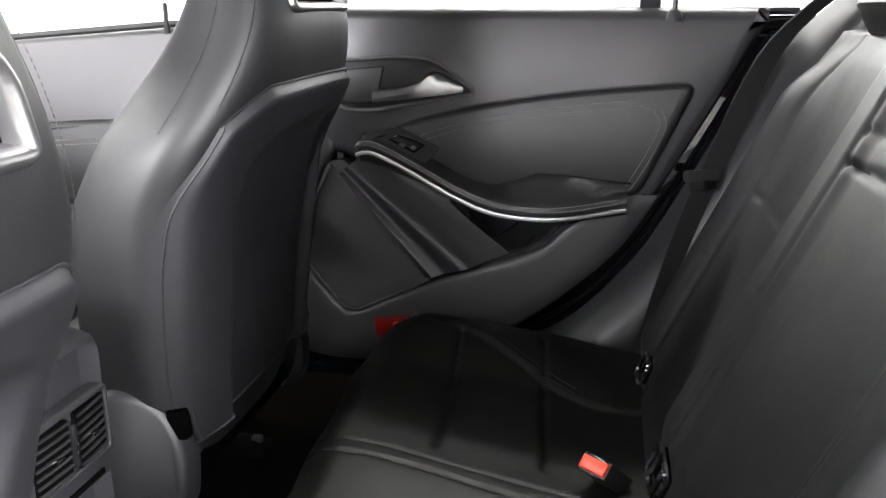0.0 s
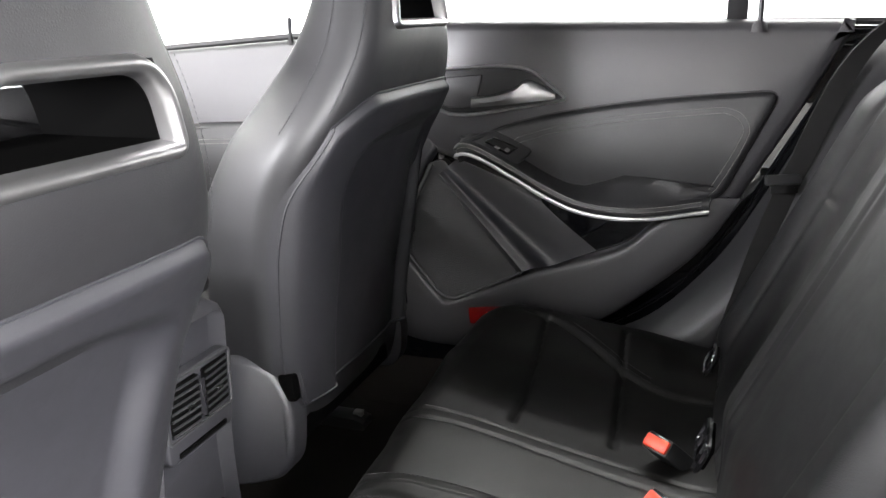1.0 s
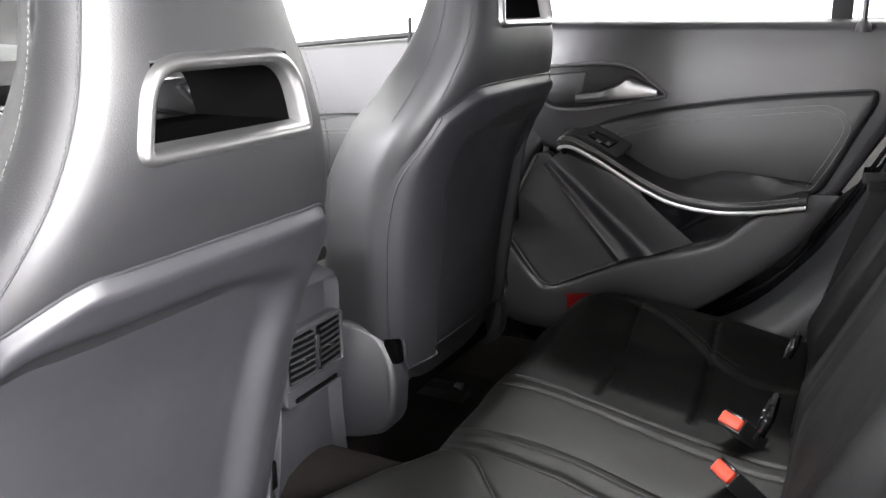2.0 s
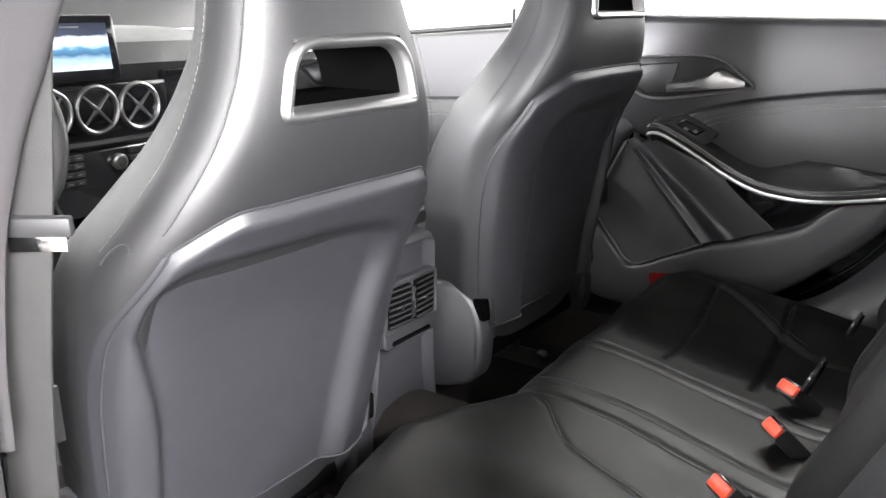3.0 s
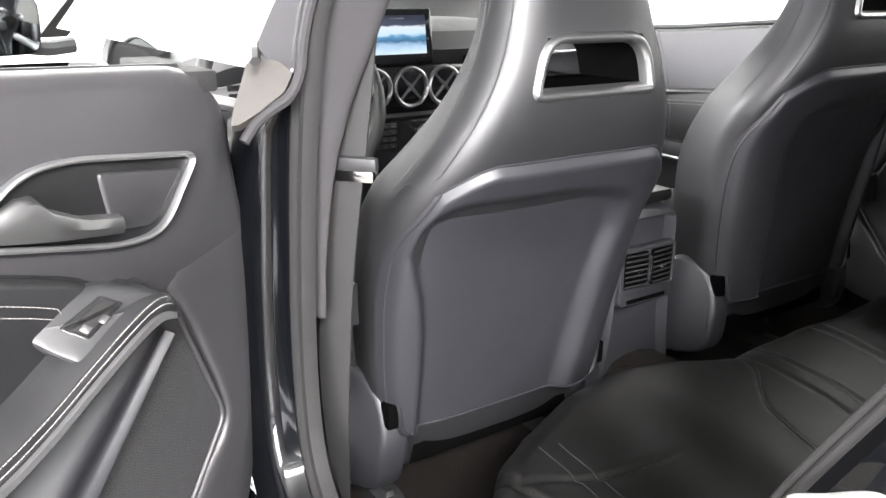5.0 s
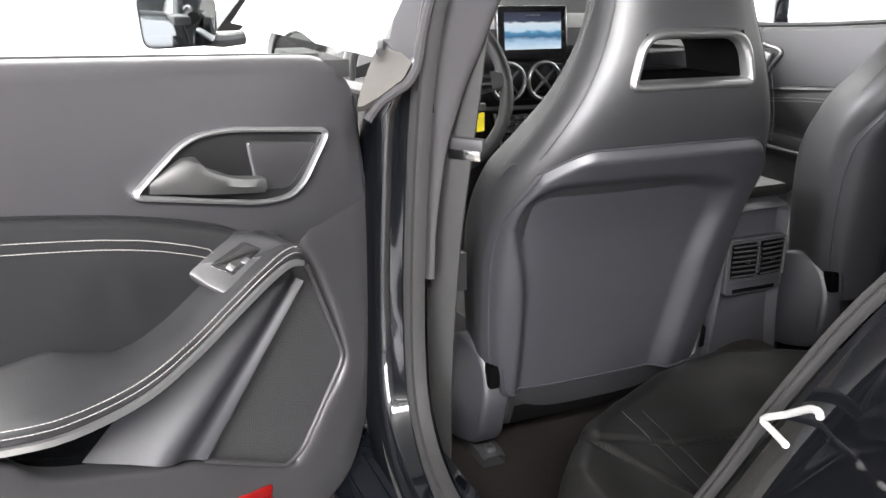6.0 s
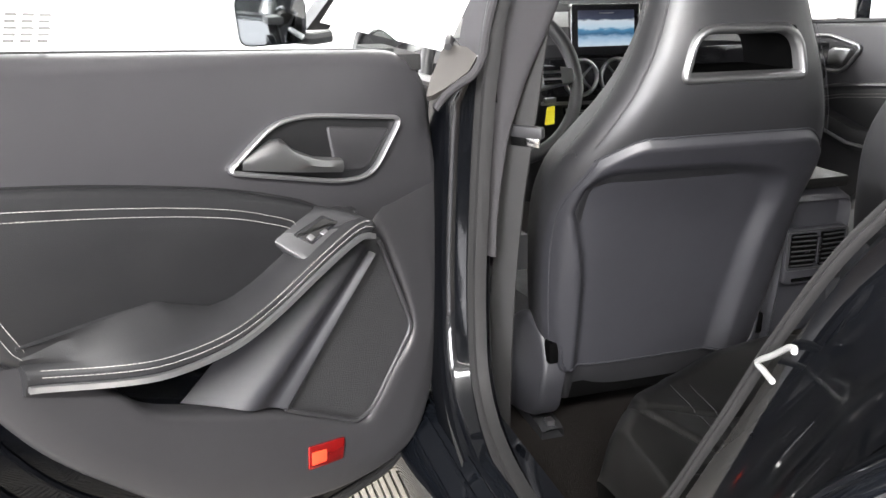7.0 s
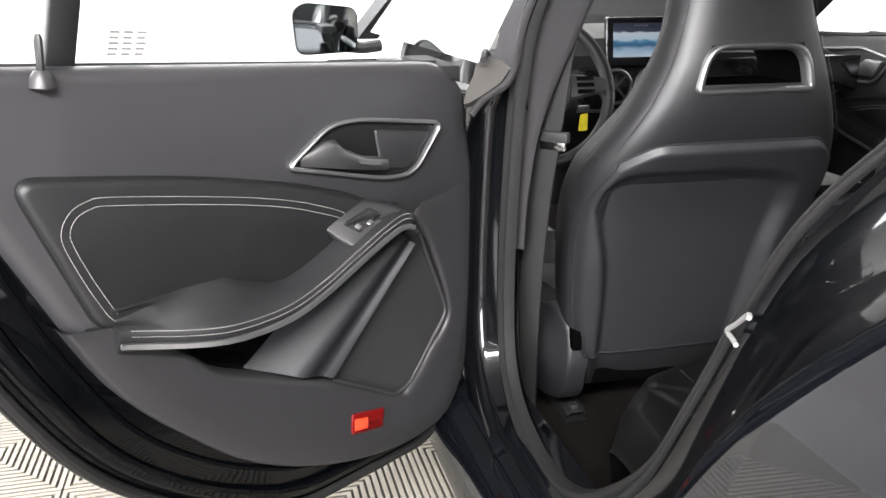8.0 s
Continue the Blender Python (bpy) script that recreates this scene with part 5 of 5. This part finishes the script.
sweep(bm, [Vector((0.180 * math.cos(a), 0, 0.180 * math.sin(a))) for a in np.linspace(0, 2 * math.pi, 48, endpoint=False)], circle(0.0155, 10), up=(0, 1, 0), closed=True)
part("rim", bm, LEATHER, wheel, "black leather rim")
bm = bmesh.new()
plate(bm, rounded([(-0.07, -0.06), (0.07, -0.06), (0.085, 0.03), (0.05, 0.065), (-0.05, 0.065), (-0.085, 0.03)], 0.03, 5), lambda x, z, d: Vector((x, -d, z)), -0.03, 0.03, 0.02)
part("hub", bm, BLACK, wheel, "black airbag hub")
for sx in (-1, 1):
    bm = bmesh.new()
    plate(bm, rounded([(sx * 0.07, 0.035), (sx * 0.172, 0.02), (sx * 0.172, -0.012), (sx * 0.075, -0.03)], 0.01, 4), lambda x, z, d: Vector((x, -d, z)), -0.004, 0.012, 0.004)
    sp = part("spoke", bm, SATIN, wheel, "silver spoke with switches")
    for k in range(3):
        boxed("switch", GLOSSB, sp, sx * 0.115 - 0.022, sx * 0.115 + 0.022, -0.016, -0.011, -0.018 + 0.016 * k, -0.007 + 0.016 * k, 0.002)
bm = bmesh.new()
plate(bm, rounded([(-0.022, -0.16), (0.022, -0.16), (0.03, -0.05), (-0.03, -0.05)], 0.006, 3), lambda x, z, d: Vector((x, -d, z)), -0.004, 0.010, 0.004)
part("lower_spoke", bm, SATIN, wheel)
stalk = thing("steering_column", "black steering column shroud with ignition", "steering column")
bm = bmesh.new()
sweep(bm, [Vector((-0.44, 0.74, 0.835)), Vector((-0.44, 0.86, 0.80)), Vector((-0.44, 1.03, 0.76))], circle(0.055, 14), up=(0, 0, 1), scale=[0.9, 1.1, 1.2])
part("shroud", bm, BLACK, stalk)
key = thing("ignition_key", "ignition key with bright yellow paper tag", "key")
bm = bmesh.new()
box(bm, -0.352, -0.322, 0.722, 0.734, 0.790, 0.803, 0.003)
part("key_head", bm, SATIN, key)
bm = bmesh.new()
plate(bm, rounded([(-0.348, 0.782), (-0.328, 0.785), (-0.326, 0.742), (-0.350, 0.740)], 0.003, 2), lambda x, z, d: Vector((x + 0.0, 0.72 - d + 0.1 * (0.785 - z), z)), 0, 0.0015)
part("tag", bm, YELLOW, key, "yellow paper tag")

# ---------------------------------------------------------------- front doors
def front_door(side, label):
    d = thing("front_door", label, "car door", "front doors")

    def at(y, z, o):
        return Vector((side * (0.735 - 0.02 * smooth01(0.9, 0.7, z) + 0.03 * smooth01(0.9, 1.4, y) - o), y, z))
    drop = 0.0 if side > 0 else 0.078
    rear = 0.10 if side > 0 else 0.36
    top = [(rear, 0.985 - drop), (0.45, 0.975 - drop), (0.80, 0.948 - drop), (1.15, 0.930 - drop), (1.45, 0.93 - drop)]
    line = top + [(1.45, 0.30), (rear + 0.12, 0.30), (rear, 0.45)]
    bm = bmesh.new()
    dense = []
    for i, p in enumerate(line):
        q = line[(i + 1) % len(line)]
        dense += [Vector(p).lerp(Vector(q), k / 6) for k in range(6)]
    plate(bm, dense, at, -0.02, 0.0, 0.012)
    part("upper_panel", bm, PANEL, d, "soft dark grey panel")
    bm = bmesh.new()
    plate(bm, dense, lambda y, z, o: Vector((side * (skin_x(y, z) - 0.02 - o), y, z)), -0.012, 0.012, 0.006)
    part("door_skin", bm, PAINT, d, "glossy black outer skin")
    pad = rounded([(0.16, 0.812), (0.60, 0.806), (0.95, 0.775), (1.15, 0.73), (1.1, 0.62), (0.16, 0.60)], [0.02, 0.1, 0.1, 0.05, 0.05, 0.02], 4)
    bm = bmesh.new()
    plate(bm, pad, at, -0.004, 0.014, 0.010)
    part("padded_insert", bm, LEATHER, d)
    for off in (0.0, 0.009):
        bm = bmesh.new()
        stitches(bm, [at(y, z - 0.034 - off, 0.0145) for y, z in ((0.16, 0.812), (0.40, 0.809), (0.60, 0.804), (0.80, 0.79), (0.95, 0.772), (1.08, 0.745))], (-side, 0, 0), r=0.0009, length=0.006, gap=0.002)
        part("stitching", bm, THREAD, d)
    bm = bmesh.new()
    sweep(bm, [at(y, z, 0.045) for y, z in ((1.16, 0.735), (1.10, 0.70), (1.0, 0.66), (0.85, 0.625), (0.5, 0.62), (0.16, 0.63))], [(-0.04, -0.03), (0.012, -0.03), (0.02, 0.0), (0.012, 0.03), (-0.04, 0.03)], up=(0, 0, 1))
    part("armrest", bm, LEATHER, d)
    bm = bmesh.new()
    sweep(bm, [at(y, z - 0.01, 0.066) for y, z in ((1.16, 0.735), (1.10, 0.70), (1.0, 0.66), (0.85, 0.625), (0.5, 0.62))], circle(0.005, 6), up=(0, 0, 1))
    part("trim_strip", bm, SATIN, d, "satin silver trim strip")
    bezl = rounded([(0.92, 0.875), (1.06, 0.90), (1.28, 0.885), (1.22, 0.795), (0.98, 0.80)], 0.025, 5)
    bm = bmesh.new()
    plate(bm, inset(bezl, 0.003), at, -0.004, 0.002)
    part("handle_cup", bm, BLACK, d)
    bm = bmesh.new()
    sweep(bm, [at(p[0], p[1], 0.004) for p in bezl], circle(0.006, 8), up=(1, 0, 0), closed=True)
    part("bezel", bm, SATIN, d, "satin silver handle surround")
    bm = bmesh.new()
    plate(bm, rounded([(0.95, 0.868), (1.03, 0.87), (1.10, 0.82), (0.98, 0.815)], 0.012, 4), at, 0.0, 0.016, 0.006)
    part("release_lever", bm, SATIN, d, "satin silver release lever")
    for k in range(3):
        bm = bmesh.new()
        plate(bm, rounded([(1.12 + 0.04 * k, 0.872), (1.15 + 0.04 * k, 0.872), (1.145 + 0.04 * k, 0.825), (1.12 + 0.04 * k, 0.825)], 0.006, 3), at, 0.0, 0.008, 0.003)
        part("seat_switch", bm, SATIN if k == 1 else GLOSSB, d)
    bm = bmesh.new()
    sweep(bm, [at(0.44, z, -0.004) for z in (0.965, 0.985, 1.015, 1.02)], circle(0.0045, 8), up=(0, 1, 0), scale=[1.8, 1, 1.1, 0.6])
    part("lock_pin", bm, BLACK, d, "black door lock pin")

    def pane(y, z, o):
        return Vector((side * (0.772 - 0.42 * max(0, z - 0.96) - o), y, z))
    bm = bmesh.new()
    bm.faces.new([bm.verts.new(pane(y, z, 0)) for y, z in ((0.16, 0.96), (0.06, 1.32), (0.55, 1.33), (0.85, 1.22), (1.30, 0.961), (1.30, 0.96), (0.6, 0.96))])
    g = part("window_pane", bm, GLASS, d, "clear raised window glass", False)
    g.visible_shadow = False
    bm = bmesh.new()
    sweep(bm, [pane(y, z - drop, 0.0) for y, z in ((0.16, 0.99), (0.45, 0.98), (0.80, 0.953), (1.15, 0.935), (1.40, 0.93))], circle(0.009, 6), up=(0, 0, 1))
    # driver side in silver: a bright reflection along the belt put into its material
    part("belt_seal", bm, BLACK if side > 0 else SATIN, d)
    # door mirror
    s = side
    mcx, mcy, mcz = s * 0.932, 1.04, 0.982
    bm = bmesh.new()
    rows = []
    for k, (dy, sc) in enumerate([(0.0, 0.97), (0.012, 1.0), (0.05, 0.97), (0.085, 0.75), (0.10, 0.4)]):
        oval = rounded([(-0.085, -0.060), (0.078, -0.068), (0.086, 0.045), (0.055, 0.068), (-0.088, 0.054)], 0.03, 5)
        rows.append([Vector((mcx + s * q[0] * sc, mcy + dy, mcz + q[1] * sc)) for q in oval])
    vs = sheet(bm, rows, True)
    bm.faces.new(vs[0])
    bm.faces.new(vs[-1])
    mh = part("mirror_housing", bm, PAINT, d, "black door mirror housing")
    oval = rounded([(-0.080, -0.055), (0.073, -0.063), (0.081, 0.043), (0.052, 0.063), (-0.083, 0.050)], 0.025, 5)
    bm = bmesh.new()
    plate(bm, oval, lambda x, z, o: Vector((mcx + s * x, mcy - o, mcz + z)), -0.002, 0.003)
    part("mirror_glass", bm, MIRROR, mh, "door mirror glass", False)
    bm = bmesh.new()
    sweep(bm, [Vector((s * 0.87, 1.07, 0.935)), Vector((s * 0.83, 1.08, 0.93)), Vector((s * 0.78, 1.09, 0.935))], circle(0.016, 8), up=(0, 1, 0))
    part("mirror_stalk", bm, BLACK, mh)
    return d


front_door(1, "closed front passenger door with silver handle and seat switches")
front_door(-1, "closed front driver door with black door mirror")
# rubber corner where the driver window meets the pillar
corner = thing("window_corner_seal", "pale primer corner flag with grey rubber lip", "rubber seal")
bm = bmesh.new()
foot, tip, heel = Vector((-0.831, 0.057, 0.909)), Vector((-0.790, 0.101, 0.974)), Vector((-0.759, 0.064, 0.950))
side_v, face_n = tip - foot, (tip - foot).cross(heel - foot).normalized()


def flag(a, b, d):
    return foot + side_v * a + (heel - foot) * b + face_n * d


plate(bm, rounded([(-0.04, 0.0), (0.25, -0.05), (0.72, -0.03), (0.90, -0.03), (0.88, 0.16), (0.50, 0.66), (0.10, 1.02), (-0.14, 0.92), (-0.16, 0.45), (-0.12, 0.15)], 0.02, 3), flag, -0.006, 0.006, 0.002)
part("corner_block", bm, WEDGE, corner)
bm = bmesh.new()
sweep(bm, spline([(-0.822, 0.050, 0.892), (-0.805, 0.052, 0.912), (-0.785, 0.050, 0.926), (-0.766, 0.050, 0.938), (-0.752, 0.052, 0.962), (-0.744, 0.055, 1.00), (-0.731, 0.050, 1.05), (-0.700, 0.030, 1.13)], 5), circle(0.0062, 8), up=(0.3, 1, 0))
part("lip", bm, PILLAR, corner)
bm = bmesh.new()
sweep(bm, spline([(-0.800, 0.060, 0.975), (-0.790, 0.085, 0.985), (-0.782, 0.100, 0.980), (-0.772, 0.095, 0.968)], 4), circle(0.006, 6), up=(0, 0, 1), scale=None)
part("torn_lip", bm, BLACK, corner, "ragged black rubber end")
bm = bmesh.new()
box(bm, -0.868, -0.818, 0.13, 0.36, 0.938, 0.962, 0.004)
part("channel_end", bm, RUBBER, corner)
# front pillars and windscreen
for side in (-1, 1):
    bm = bmesh.new()
    sweep(bm, [Vector((side * 0.55, 0.72, 1.33)), Vector((side * 0.66, 1.05, 1.16)), Vector((side * 0.76, 1.45, 0.95))], [(-0.035, -0.02), (0.035, -0.02), (0.035, 0.02), (-0.035, 0.02)], up=(0, 0, 1))
    part("front_pillar", bm, BLACK, body)
bm = bmesh.new()
sheet(bm, [[Vector((x * 0.55, 0.75, 1.34)) for x in (-1, -0.5, 0, 0.5, 1)], [Vector((x * 0.74, 1.62 - 0.14 * x * x, 0.955)) for x in (-1, -0.5, 0, 0.5, 1)]])
g = part("windscreen", bm, GLASS, body, "clear windscreen glass")
g.visible_shadow = False
bm = bmesh.new()
sheet(bm, [[Vector((x * 0.80, y, z)) for x in (-1.08, -0.9, -0.5, 0, 0.5, 0.9, 1.08)] for y, z in ((1.6, 0.86), (2.1, 0.78), (2.5, 0.68), (2.62, 0.45))])
part("bonnet", bm, PAINT, body, "glossy black bonnet")
bm = bmesh.new()
sheet(bm, [[Vector((x * w, y, z)) for x in (-1, -0.5, 0, 0.5, 1)] for y, z, w in ((-0.86, 0.97, 0.60), (-1.35, 0.97, 0.62), (-1.75, 1.06, 0.60), (-2.1, 1.0, 0.70), (-2.15, 0.4, 0.72))])
part("rear_deck", bm, PAINT, body)

# ---------------------------------------------------------------- tile floor
TILE, RINGS = 0.40, 12
bm = bmesh.new()
for k in range(RINGS):
    a = TILE / 2 * (k + 0.55) / RINGS
    w = TILE / 2 / RINGS * 0.30
    for turn in range(4):
        c, s = (1, 0, -1, 0)[turn], (0, 1, 0, -1)[turn]
        quad = [(-a - w, a - w), (a + w, a - w), (a + w - 0.0, a + w), (-a - w + 0.0, a + w)]
        quad = [(-(a - w), a - w), (a - w, a - w), (a + w, a + w), (-(a + w), a + w)]
        low = [bm.verts.new((c * x - s * y, s * x + c * y, -0.012)) for x, y in quad]
        top = [bm.verts.new((c * x - s * y, s * x + c * y, 0.0)) for x, y in quad]
        bm.faces.new(top)
        for j in (0, 2):
            bm.faces.new((low[j], low[(j + 1) % 4], top[(j + 1) % 4], top[j]))
tile_mesh = finish("tile", bm, CREAM, False)
for i in range(6):
    for j in range(14):
        t = new("tile", tile_mesh)
        t.parent = pad_base
        t.location = (0.18 - TILE * i, -2.4 + TILE * j, 0)
